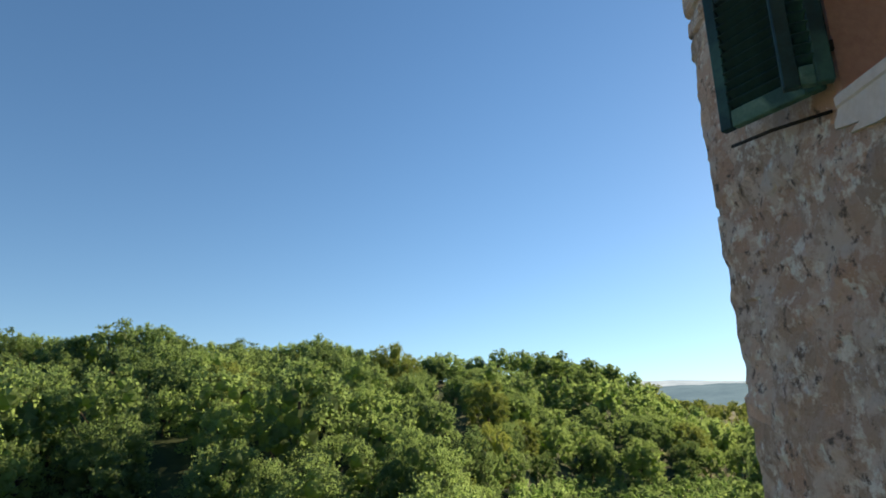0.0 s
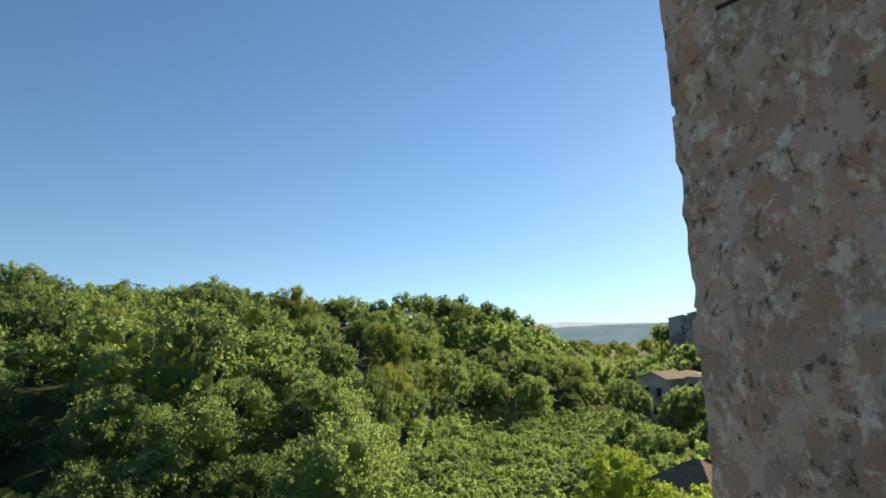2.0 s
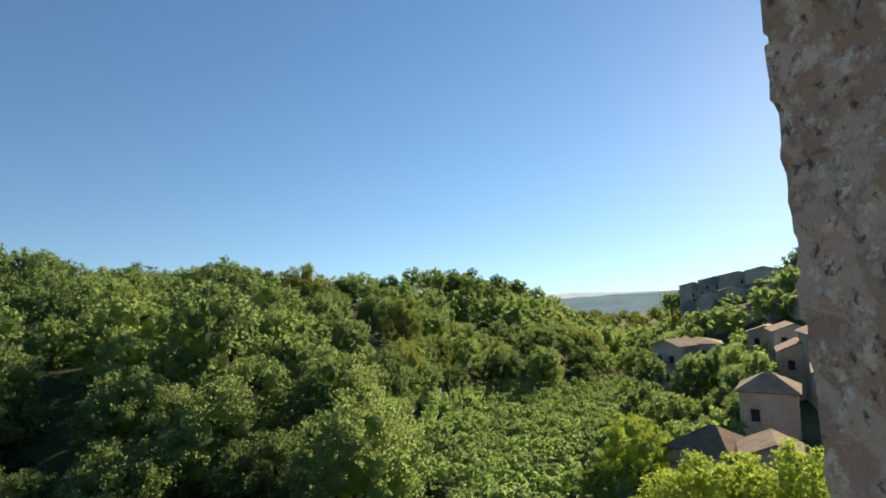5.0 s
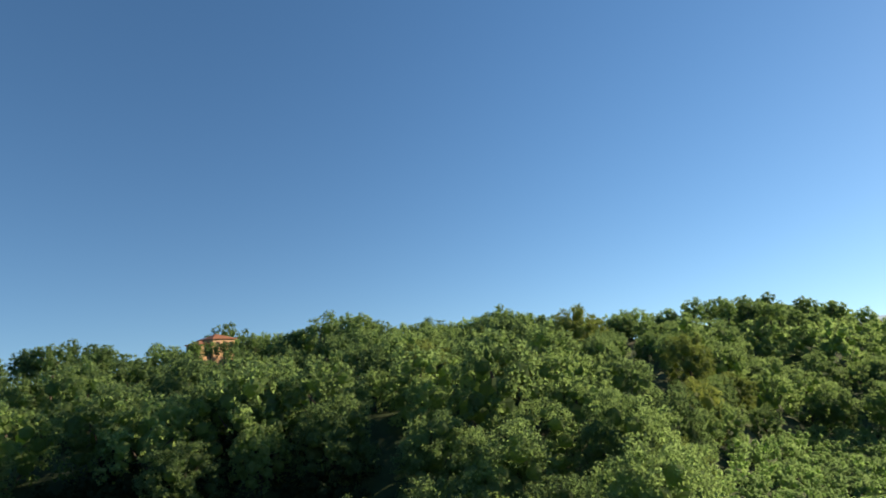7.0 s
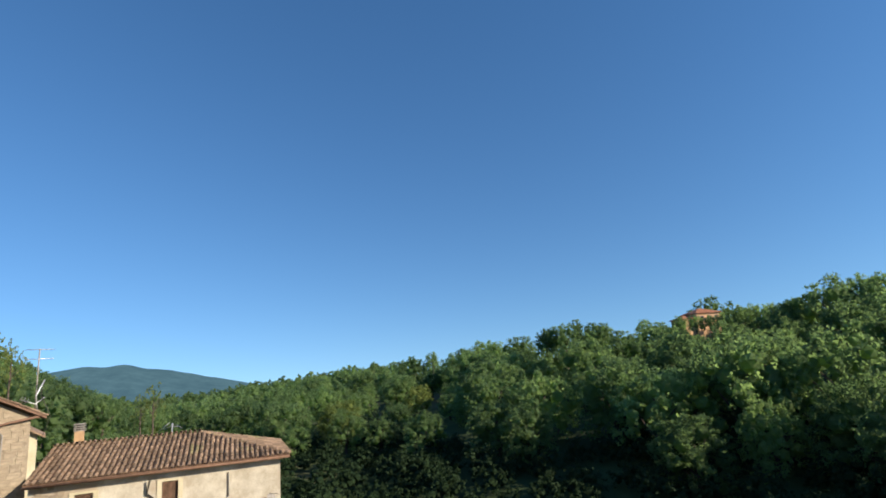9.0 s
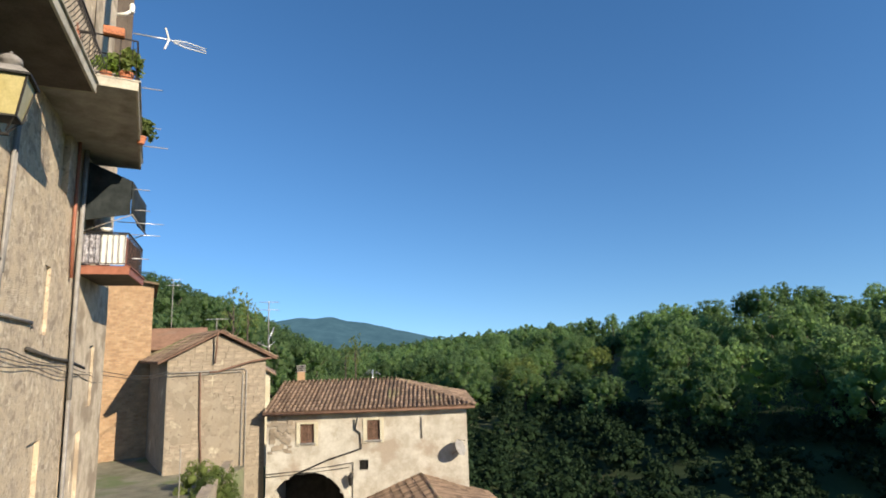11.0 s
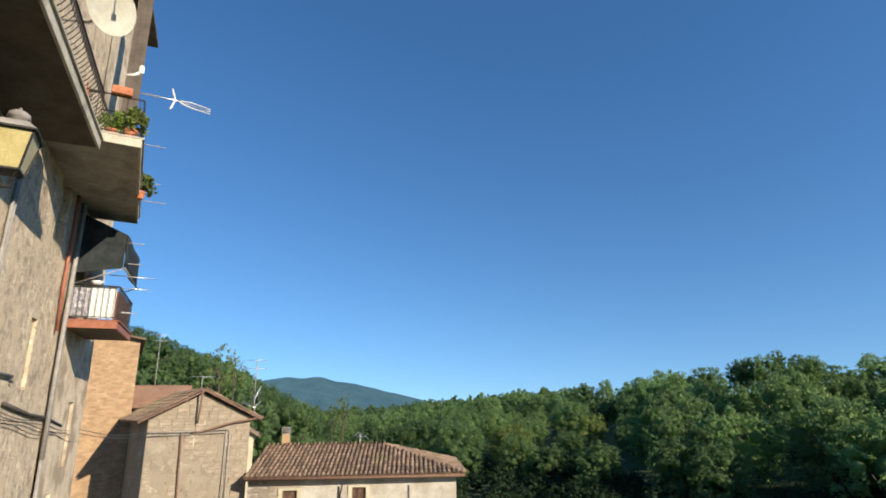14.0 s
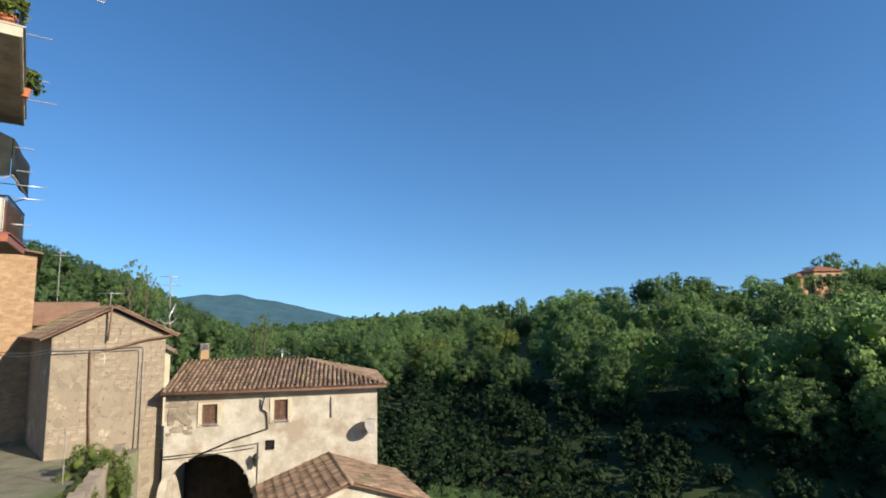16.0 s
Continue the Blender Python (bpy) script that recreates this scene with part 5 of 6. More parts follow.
def build_grove():
    """Rows of hazel bushes on the valley floor."""
    rnd = random.Random(14)
    crowns = [leaf_mesh("hazel_bush", crown_arrays(100 + k, 8, 620, 0.145, 0.9, tufts=4), LEAF_HAZEL) for k in range(4)]
    spots = []
    for i in range(-60, 90):
        for j in range(0, 90):
            x, y = i * 3.1 + rnd.uniform(-0.9, 0.9) + j * 0.7, 40 + j * 2.7 + rnd.uniform(-0.9, 0.9)
            d, yaw = math.hypot(x, y), math.degrees(math.atan2(-x, y))
            right = np.interp(d, [50, 75, 100, 150, 200], [-17, -22, -25, -27, -27])
            edge = np.interp(d, [50, 78, 110, 140, 157, 166, 178], [3, 0.5, -1.5, -4.5, -10.5, -15.5, -25])
            if 50 < d < 180 and right < yaw < edge and not above_grove(x, y, yaw, d):
                spots.append((d, x, y))
    spots.sort()
    rest = []
    base = [crown_arrays(120 + k, 6, 440, 0.18, 0.9, tufts=3) for k in range(3)]
    for n, (d, x, y) in enumerate(spots):
        r, h = rnd.uniform(1.2, 2.3), rnd.uniform(1.2, 2.1)
        z = land(x, y) + h * 0.75
        if n < 300:
            b = new("hazel_bush", rnd.choice(crowns))
            b.matrix_basis = pose(x, y, z, 0, 0, rnd.uniform(0, 360)) @ Matrix.Diagonal((r, r, h, 1))
            tagged(b, "round green hazel bush in the grove rows", "bush", "hazel bushes of the grove")
        else:
            s = rnd.uniform(0, 6.28)
            q = base[rnd.randrange(3)] * (r, r, h)
            rest.append(np.stack([q[:, 0] * math.cos(s) - q[:, 1] * math.sin(s) + x, q[:, 0] * math.sin(s) + q[:, 1] * math.cos(s) + y, q[:, 2] + z], 1))
    if rest:
        tagged(new("hazel_grove", leaf_mesh("hazel_grove", np.concatenate(rest), LEAF_HAZEL)), "far rows of green hazel bushes", "grove", kind="stuff")


build_grove()

# single trees that stand out on the brow
for yw, up, r, dd in ((28.8, 4.9, 3.4, 138), (14.2, 4.1, 2.6, 140), (10.6, 3.4, 1.9, 142), (-1.5, 2.9, 3.0, 190), (-3.8, 3.5, 4.0, 195), (-6.0, 3.5, 4.4, 215), (-8.0, 3.3, 4.4, 222), (-9.8, 3.2, 4.8, 235), (-12.5, 2.7, 5.0, 245), (-14.6, 2.0, 4.6, 250), (-16.5, 1.2, 4.6, 256), (52.0, 3.6, 3.0, 128),
                      (35.5, 3.9, 2.6, 140), (22.4, 3.8, 2.4, 140), (57.3, 3.3, 3.0, 130), (72.5, 1.5, 2.0, 190), (75.0, 1.6, 1.6, 200), (39.4, 3.7, 2.6, 140), (40.9, 3.4, 1.9, 139), (42.0, 3.3, 1.9, 138), (43.2, 3.35, 1.9, 138), (44.6, 3.4, 2.0, 141), (55.4, 3.8, 3.6, 126), (56.8, 3.5, 2.8, 128), (62.5, 2.6, 2.4, 150), (66.0, 2.3, 2.0, 165), (69.0, 2.1, 2.2, 180)):
    p = polar(yw, dd)
    top = dd * math.tan(radians(up))
    tree(p.x, p.y, top - r * 1.05, r, r * 1.05, MID_CROWNS[int(yw) % 6], "tall rounded tree standing out on the brow", "trees on the brow", spin=yw * 11 % 360)

# the row of crowns that makes the skyline of the brow
BROW = ((-13.5, 0.95), (-11.3, 2.14), (-7.9, 3.00), (-4.9, 3.24), (-3.1, 2.59), (-0.7, 2.43), (1.6, 3.33), (5.1, 2.70), (9.6, 3.16), (11.6, 3.82), (13.8, 3.35), (15.3, 4.43), (17.1, 3.77), (18.8, 3.56), (21.2, 3.65), (23.6, 4.00), (26.4, 3.72), (27.9, 4.78), (29.8, 5.41), (31.3, 4.84), (34.4, 4.06), (37.5, 3.73))
rb = random.Random(4)
yw = -13.0
while yw < 39.5:
    dd, r = float(np.interp(yw, [-13, -6, 3, 10], [225, 205, 180, 152])) + rb.uniform(-6, 6), rb.uniform(2.8, 4.4)
    p = polar(yw, dd)
    top = dd * math.tan(radians(float(np.interp(yw, [a for a, _ in BROW], [b for _, b in BROW])) - rb.uniform(0, 0.18)))
    tree(p.x, p.y, top - r * 1.1, r, r * 1.1, MID_CROWNS[rb.randrange(7)], "rounded green tree along the wooded brow", "trees on the brow", spin=rb.uniform(0, 360))
    yw += rb.uniform(1.1, 1.7)

# tall trees where the wood ends at the grove
for yw, dd, up, r, h, pale in ((-2.9, 106, -4.0, 5.4, 8.0, 1), (-0.9, 92, -4.6, 5.0, 7.5, 0), (-0.6, 78, -8.6, 4.0, 5.5, 1), (1.6, 74, -6.6, 4.6, 6.4, 0), (0.6, 66, -11.6, 3.4, 4.4, 1), (4.2, 70, -5.0, 5.0, 7.0, 0), (-4.9, 124, -3.6, 4.6, 7.0, 0)):
    p = polar(yw + 0.65, dd)
    tree(p.x, p.y, dd * math.tan(radians(up)) - h, r, h, PALE_CROWNS[int(dd) % 2] if pale else NEAR_CROWNS[int(dd) % 7],
         "tall olive-green tree at the edge of the grove" if pale else "tall dark green tree at the edge of the grove", "trees at the grove edge", spin=dd * 7 % 360)

# trees of the village gardens, close below the terrace
BRIGHT_NEAR = [leaf_mesh("crown", crown_arrays(140 + k, 24, 17000, 0.037, 0.95, low=-0.8, knot=(0.22, 0.36), tufts=12, core=2), LEAF_BRIGHT) for k in range(2)]
for yw, dd, zt, r, h, k in ((-25.4, 58, -11.6, 3.6, 3.6, 0), (-21.6, 52, -14.5, 1.8, 2.4, 1), (-15, 60, -19.5, 3.5, 1.6, 1)):
    p = polar(yw + 0.6, dd)
    tree(p.x, p.y, zt - h, r, h, BRIGHT_NEAR[k], "bright yellow-green leafy tree beside the grove", "garden trees", spin=yw * 7 % 360)
for yw, dd, zt, r, h, k in ((-33.0, 15.5, -3.6, 1.9, 1.9, 0), (-29.0, 14.5, -3.7, 1.6, 1.6, 1), (-25.4, 14.0, -4.1, 1.5, 1.5, 0), (-37.5, 16.5, -3.9, 1.7, 1.9, 1), (-41.5, 17, -4.0, 1.9, 2.0, 0)):
    p = polar(yw + 0.6, dd)
    tree(p.x, p.y, zt - h, r, h, BRIGHT_NEAR[k], "sunlit yellow-green tree top just below the terrace", "garden trees", spin=yw * 13 % 360)
for yw, dd, up, r, h in ((-33.2, 80, -8.6, 3.6, 4.5), (-30.6, 79, -9.4, 3.2, 4.0), (-28.2, 78, -9.0, 3.4, 4.5), (-35.2, 74, -8.4, 3.0, 4.2), (-26.6, 86, -8.2, 3.6, 4.5), (-36.0, 88, -5.2, 2.6, 3.6), (-34.6, 84, -6.4, 2.8, 3.8), (-27.6, 120, -4.0, 4.0, 5.0), (-29.5, 130, -3.4, 4.2, 5.0), (-32.6, 70, -10.6, 3.0, 3.6), (-30.6, 99, -5.7, 2.6, 4.0), (-31.8, 98, -5.3, 2.8, 4.2), (-33.2, 96, -5.0, 3.0, 4.4), (-34.6, 92, -4.6, 2.6, 4.4), (-27.2, 98, -5.4, 2.6, 4.2), (-30.0, 94, -7.4, 2.6, 3.4), (-29.6, 68, -11.4, 2.8, 3.4)):
    p = polar(yw + 0.6, dd)
    tree(p.x, p.y, dd * math.tan(radians(up)) - h, r, h, MID_CROWNS[int(-yw) % 6], "leafy green tree in a village garden", "garden trees", spin=-yw * 17 % 360)
for yw, dd, zt, r in ((107.5, 27, -5.0, 1.1), (106.2, 26, -5.2, 1.0), (108.2, 22, -5.3, 0.8)):
    p = polar(yw, dd)
    tree(p.x, p.y, zt - r, r, r * 1.25, PALE_CROWNS[int(dd) % 2], "green shrub growing behind the parapet wall", "garden trees", name="shrub", spin=yw * 31 % 360)
for yw, dd, zt, r, h in ((80.3, 29, -9.2, 1.8, 1.6), (76.3, 32, -10, 2.2, 1.8), (72.3, 36, -11.5, 2.4, 2.0)):
    p = polar(yw, dd)
    tree(p.x, p.y, zt - h * 0.7, r, h, NEAR_CROWNS[1], "green bush on the slope below the houses", "garden trees", name="shrub", spin=yw)


# wooded knoll behind the old town
for yw, dd, r, up in ((-39.6, 262, 7, 3.2), (-41.0, 260, 9, 4.1), (-42.6, 256, 9, 4.5), (-44.2, 250, 9, 4.3), (-46, 250, 9, 4.0), (-30.6, 262, 6, 0.7), (-29.3, 264, 5, 0.4)):
    p = polar(yw, dd)
    tree(p.x, p.y, dd * math.tan(radians(up)) - r, r, r, MID_CROWNS[int(-yw) % 6], "dark tree on the knoll behind the old town", "trees on the knoll", spin=-yw * 19 % 360)

# ---------------------------------------------------------------- things on the facade
def on_f(s, o, z):
    return F @ Vector((s, o, z))


# closed window with pale green shutters and a white surround
fw = thing("window_2", label="tall window with pale green louvred shutters and white surround", category="window", kind="structure")
part("surround", boxes((8.55, 0.0, 2.15, 8.74, 0.06, 4.7), (10.16, 0.0, 2.15, 10.35, 0.06, 4.7), (8.74, 0.0, 4.51, 10.16, 0.06, 4.7), m=F), WHITE_TRIM, fw)
part("window_sill", boxes((8.5, -0.1, 2.2, 10.4, 0.16, 2.29), m=F), CONCRETE, fw)
for s0 in (8.77, 9.46):
    lf = louvre_shutter("window_shutter", 0.67, 2.14, SHUTTER_GREEN, SLAT_GREEN, "pale green louvred shutter, closed", "shutters of the facade window", gap=0.075, tilt=35)
    lf.matrix_basis = F @ pose(s0, 0.0, 2.32)
# broken plaster ledge beneath it
lg = bmesh.new()
box(lg, 7.6, 0.0, 1.25, 9.3, 0.22, 1.5, m=F)
bmesh.ops.subdivide_edges(lg, edges=lg.edges, cuts=4, use_grid_fill=True)
for v in lg.verts:
    v.co += noise.noise_vector(v.co * 2.5) * 0.07
tagged(part("plaster_ledge", lg, PLASTER_OLD), "broken stone ledge on the facade", "ledge", kind="structure")


def build_lantern(s, o, z, base):
    """Street lantern of six-sided old form on a scrolled iron bracket."""
    t = thing("street_lantern", label="old street lantern with yellowed glass on scrolled iron bracket", category="street lamp")
    def at(x, y, h):
        return base @ Vector((x, y, h))
    def frustum(w0, w1, h0, h1):
        bm = bmesh.new()
        a = [bm.verts.new((sx * w0, sy * w0, h0)) for sx, sy in ((-1, -1), (1, -1), (1, 1), (-1, 1))]
        b = [bm.verts.new((sx * w1, sy * w1, h1)) for sx, sy in ((-1, -1), (1, -1), (1, 1), (-1, 1))]
        bm.faces.new(a[::-1])
        bm.faces.new(b)
        for k in range(4):
            bm.faces.new((a[k], a[(k + 1) % 4], b[(k + 1) % 4], b[k]))
        return bm
    m = base @ pose(s, o, z, 0, 0, -4)
    for nm, bm, mt in (("glass", frustum(0.13, 0.215, 0.20, 0.66), LANTERN_GLASS), ("roof", frustum(0.25, 0.13, 0.675, 0.80), CONCRETE), ("roof_rim", frustum(0.255, 0.255, 0.655, 0.68), IRON)):
        bm.transform(m)
        part(nm, bm, mt, t)
    cap = lathe(bmesh.new(), [(0.10, 0.79), (0.10, 0.86), (0.125, 0.87), (0.11, 0.93), (0.06, 0.965), (0.015, 0.98), (0.015, 1.01)], 14)
    cap.transform(m)
    part("cap", cap, CONCRETE, t, smooth=True)
    for sx, sy in ((-1, -1), (1, -1), (1, 1), (-1, 1)):
        part("corner_bar", tube(bmesh.new(), [m @ Vector((sx * 0.133, sy * 0.133, 0.19)), m @ Vector((sx * 0.219, sy * 0.219, 0.66))], 0.014, 5), IRON, t)
        part("strut", tube(bmesh.new(), [m @ Vector((sx * 0.125, sy * 0.125, 0.2)), m @ Vector((sx * 0.03, sy * 0.03, 0.03))], 0.012, 5), IRON, t)
    part("bottom_rim", boxes((-0.14, -0.14, 0.175, 0.14, 0.14, 0.2), m=m), IRON, t)
    arm = part("bracket", tube(bmesh.new(), [at(s, 0.0, z), at(s, o + 0.06, z)], 0.022, 8), IRON, t)
    def scroll(cx, cz, r0, turns, start, sign):
        pts = []
        for k in range(int(turns * 14) + 1):
            a = start + sign * k / 14 * 2 * math.pi
            r = r0 * (1 - 0.75 * k / (turns * 14))
            pts.append(at(s, cx + r * math.cos(a), cz + r * math.sin(a)))
        return pts
    for cx, cz, r, st, sg in ((o - 0.12, z - 0.10, 0.09, 2.6, 1), (o - 0.36, z - 0.10, 0.08, 0.5, -1), (o - 0.58, z - 0.13, 0.10, 2.2, 1), (o - 0.82, z - 0.17, 0.11, 0.6, -1), (o - 1.05, z - 0.24, 0.14, 1.8, 1)):
        part("scroll", tube(bmesh.new(), scroll(cx, cz, r, 1.6, st, sg), 0.013, 5), IRON, arm)
    part("brace", tube(bmesh.new(), [at(s, o - 0.15, z - 0.19), at(s, o * 0.5, z - 0.26), at(s, 0.02, z - 0.52)], 0.016, 6), IRON, arm)
    part("wall_plate", boxes((s - 0.05, 0.0, z - 0.6, s + 0.05, 0.025, z + 0.12), m=base), IRON, arm)


build_lantern(7.35, 1.28, 2.44, F)

# pipes and cables along the wall
def line_thing(name, pts, r, mat, label, cat, base=F):
    return tagged(rod(name, [base @ Vector(p) for p in pts], r, mat, sides=7), label, cat)


line_thing("drain_pipe", [(11.8, 0.07, 4.8), (11.7, 0.07, 2.0), (11.62, 0.07, 0.7)], 0.035, GREY_PIPE, "thin grey pipe down the facade", "pipe")
line_thing("drain_pipe", [(11.95, 0.07, 4.8), (11.8, 0.07, 2.0), (11.75, 0.07, 1.4)], 0.03, GREY_PIPE, "thin grey pipe down the facade", "pipe")
line_thing("conduit", [(11.55, 0.06, 0.70), (12.6, 0.06, 0.66), (13.75, 0.06, 0.62), (13.78, 0.06, 0.5)], 0.035, GREY_PIPE, "dark conduit running along the facade", "pipe")
line_thing("conduit", [(10.35, 0.05, 1.83), (11.0, 0.05, 1.72), (11.7, 0.05, 1.62), (11.75, 0.05, 1.45)], 0.03, CABLE, "dark conduit running along the facade", "pipe")
line_thing("conduit", [(13.6, 0.05, 0.1), (15.5, 0.05, -0.12), (17.0, 0.05, -0.2), (19.0, 0.05, -0.45)], 0.04, CABLE, "dark conduit running along the facade", "pipe")
line_thing("drain_pipe", [(17.05, 0.12, 6.5), (17.05, 0.12, 1.0), (17.1, 0.12, -1.2)], 0.06, GREY_PIPE, "grey downpipe between two houses", "downpipe")
line_thing("drain_pipe", [(17.1, 0.12, -1.2), (17.15, 0.12, -5.5)], 0.05, GREY_PIPE, "grey lower downpipe between two houses", "downpipe")
line_thing("drain_pipe", [(16.4, 0.08, 6.2), (16.45, 0.08, 3.0), (16.6, 0.08, 1.9)], 0.045, RUST_PIPE, "orange pipe on the facade below the balcony", "pipe")
line_thing("drain_pipe", [(8.3, 0.1, 4.8), (8.3, 0.1, 3.4), (8.25, 0.1, 2.6)], 0.055, TERRACOTTA, "orange downpipe beside the shuttered window", "downpipe")
for k, (z0, sag) in enumerate(((0.34, 0.10), (0.20, 0.06), (0.12, 0.13))):
    pts = []
    for i in range(25):
        s = 6.0 + 15.6 * i / 24
        pts.append((s, 0.05 + 0.012 * k, z0 - (s - 9.5) * 0.085 - sag * abs(math.sin(s * 0.75 + k))))
    line_thing("cable", pts, 0.010, CABLE, "sagging cable strung along the facade", "cable")
a, b = on_f(21.6, 0.1, -0.75), SA + SSIDE * 0.1 - SDEEP * 0.06 + Vector((0, 0, -1.15))
for k in range(2):
    tagged(rod("cable", [a.lerp(b, i / 10) + Vector((0, 0, -0.2 * math.sin(math.pi * i / 10) + k * 0.12 + 0.0)) for i in range(11)], 0.012, CABLE, sides=5), "cable spanning the street to the stone house", "cable")

# near the camera: rust-red pipe rail of the terrace
rl = rod("pipe_rail", [(-2.2, -1.9, 0.6), (-3.1, -1.4, 0.12), (-3.82, -1.28, -0.19), (-4.41, -1.36, -0.39), (-4.5, -1.37, -0.46), (-4.52, -1.375, -0.56), (-4.5, -1.37, -2.0), (-4.49, -1.37, -4.3)], 0.029, RED_PAINT, sides=12)
tagged(rl, "rust-red pipe handrail bent down to a post", "handrail")

# balcony goods
B2 = F @ pose(12.5, 0, 0, 0, 0, -5.8)
B2Z = 5.5 + 0.16 + 0.065


def flower_pot(m, r, h, label, leaf, plant_r, seed):
    t = thing("flower_pot", m, label, "plant pot")
    part("pot", lathe(bmesh.new(), [(r * 0.7, 0), (r, h * 0.8), (r * 1.12, h * 0.8), (r * 1.12, h), (r * 0.9, h)], 14), TERRACOTTA, t, smooth=False)
    me = leaf_mesh("plant", crown_arrays(seed, 12, 420, 0.30) * plant_r + np.array((0, 0, h + plant_r * 0.6)), leaf)
    o = new("plant", me)
    o.parent = t


flower_pot(B2 @ pose(0.25, 1.62, B2Z), 0.14, 0.26, "terracotta pot with leafy green plant on a balcony", LEAF_PALE, 0.34, 201)
flower_pot(B2 @ pose(0.25, 1.25, B2Z), 0.11, 0.2, "terracotta pot with leafy green plant on a balcony", LEAF_BRIGHT, 0.26, 202)
flower_pot(B2 @ pose(3.2, 1.9, B2Z - 0.3), 0.12, 0.2, "pot plant hanging outside the balcony railing", LEAF_PALE, 0.36, 203)
fb = thing("flower_box", B2 @ pose(0.0, 1.36, B2Z + 0.95, 0, 0, 90), "orange flower box hung on the balcony rail", "flower box")
part("trough", boxes((-0.2, -0.1, 0, 0.2, 0.1, 0.18), bevel=0.012), TERRACOTTA, fb)
part("soil", boxes((-0.17, -0.07, 0.14, 0.17, 0.07, 0.186)), BARK, fb)
part("moulding", tube(bmesh.new(), [(-0.19 + 0.0135 * i, 0.105, 0.07 + 0.03 * math.sin(i * 0.9)) for i in range(29)], 0.008, 5), RUST_PIPE, fb)

# long antenna on the balcony rail
an = thing("tv_antenna", label="television antenna on a boom from the balcony rail", category="antenna")
p0, p1, p2 = on_f(12.7, 1.7, 6.85), on_f(12.85, 2.45, 6.95), on_f(13.6, 3.15, 7.3)
p1 = on_f(12.8, 2.4, 6.88)
p2 = on_f(13.3, 3.05, 7.02)
rod("boom", [p0, p1, p2], 0.016, ALUMINIUM, an)
dv = (p2 - p1)
for k in range(3):
    off = Vector((0, 0, 0.07 * (k - 1)))
    rod("director", [p1 + dv * 0.15 + off * 0.4, p1 + dv * 0.5 + off, p2 + off * 0.8 + dv * 0.15], 0.014, WHITE_METAL, an)
for sgn in (-1, 1):
    part("reflector", tube(bmesh.new(), [p1, p1 + Vector((0, 0, 0.26 * sgn)) - dv * 0.12], 0.02, 6), WHITE_METAL, an)
# clothes-line rods stuck out from the balconies
for s, o0, z, ln in ((15.9, 1.4, 7.06, 0.62), (16.6, 1.35, 6.2, 0.6), (17.2, 1.35, 5.85, 0.75), (17.6, 1.15, 4.65, 0.5), (17.9, 1.2, 4.1, 0.45), (18.1, 1.2, 3.75, 0.8), (18.4, 1.2, 3.45, 0.7), (18.2, 1.2, 2.7, 0.45)):
    tagged(rod("line_rod", [on_f(s, o0 - 0.4, z), on_f(s + 0.02, o0 + ln, z - 0.03)], 0.013, GREY_PIPE if z > 4 else ALUMINIUM, sides=6), "metal rod sticking out from a balcony", "rod", "rods of the balconies")

# satellite dish above the long balcony
ds = thing("satellite_dish", label="large cream satellite dish on the facade", category="satellite dish")
bm = lathe(bmesh.new(), [(0.02, 0.0), (0.2, 0.02), (0.36, 0.065), (0.5, 0.13), (0.515, 0.135), (0.5, 0.115), (0.36, 0.045), (0.2, 0.0), (0.02, -0.02)], 28)
dm = look(on_f(11.6, 1.05, 8.05), on_f(6.0, 5.5, 6.8)) @ pose(0, 0, 0, 180, 0, 0) @ Matrix.Diagonal((1, 1.12, 1, 1))
bm.transform(dm)
part("reflector", bm, DISH_CREAM, ds, smooth=True)
rod("mount", [on_f(11.8, 0.0, 7.7), on_f(11.75, 0.7, 7.75), on_f(11.65, 1.0, 8.0)], 0.03, GREY_PIPE, ds)
rod("feed_arm", [dm @ Vector((0, -0.5, 0.1)), dm @ Vector((0, -0.25, 0.55))], 0.014, IRON, ds)
part("receiver", boxes((-0.04, -0.29, 0.5, 0.04, -0.2, 0.62), m=dm), WHITE_METAL, ds)
# dark upright boards standing out from the wall beyond the balcony
ls = thing("dark_uprights", label="dark brown upright boards standing out from the facade", category="screen")
for k in range(3):
    part("board", boxes((17.3, 0.55 + 0.145 * k, 8.3, 17.34, 0.69 + 0.145 * k, 13.0), m=F), DARK_SOFFIT, ls)
rod("rail", [F @ Vector((17.32, 0.02, 8.6)), F @ Vector((17.32, 0.98, 8.6))], 0.02, IRON, ls)
# wall lamp arm by the roof
wl = thing("wall_lamp", label="small white lamp on a bent arm under the eaves", category="lamp")
rod("arm", [on_f(15.6, 0.85, 8.9), on_f(15.6, 1.05, 8.95), on_f(15.6, 1.17, 9.05)], 0.045, WHITE_METAL, wl)
part("head", lathe(bmesh.new(), [(0.05, 0), (0.07, 0.05), (0.07, 0.22), (0.03, 0.27)], 10, on_f(15.6, 1.2, 9.02)), WHITE_METAL, wl)
# red folded chairs and boards on the long balcony
for k, (s, o, w, h) in enumerate(((11.1, 1.05, 0.5, 0.95), (10.3, 1.0, 0.42, 0.8), (9.4, 1.02, 0.45, 0.6))):
    ch = thing("folded_chair", F @ pose(s, o, 5.085, 12, 0, 20), "folded red chair leaning on the balcony railing", "chair")
    part("seat", boxes((-w / 2, -0.03, 0.1, w / 2, 0.03, h)), TERRACOTTA, ch)
    for x in (-w / 2, w / 2):
        part("leg", tube(bmesh.new(), [(x, 0.04, 0), (x, 0.04, h + 0.15)], 0.015, 6), RUST_PIPE, ch)
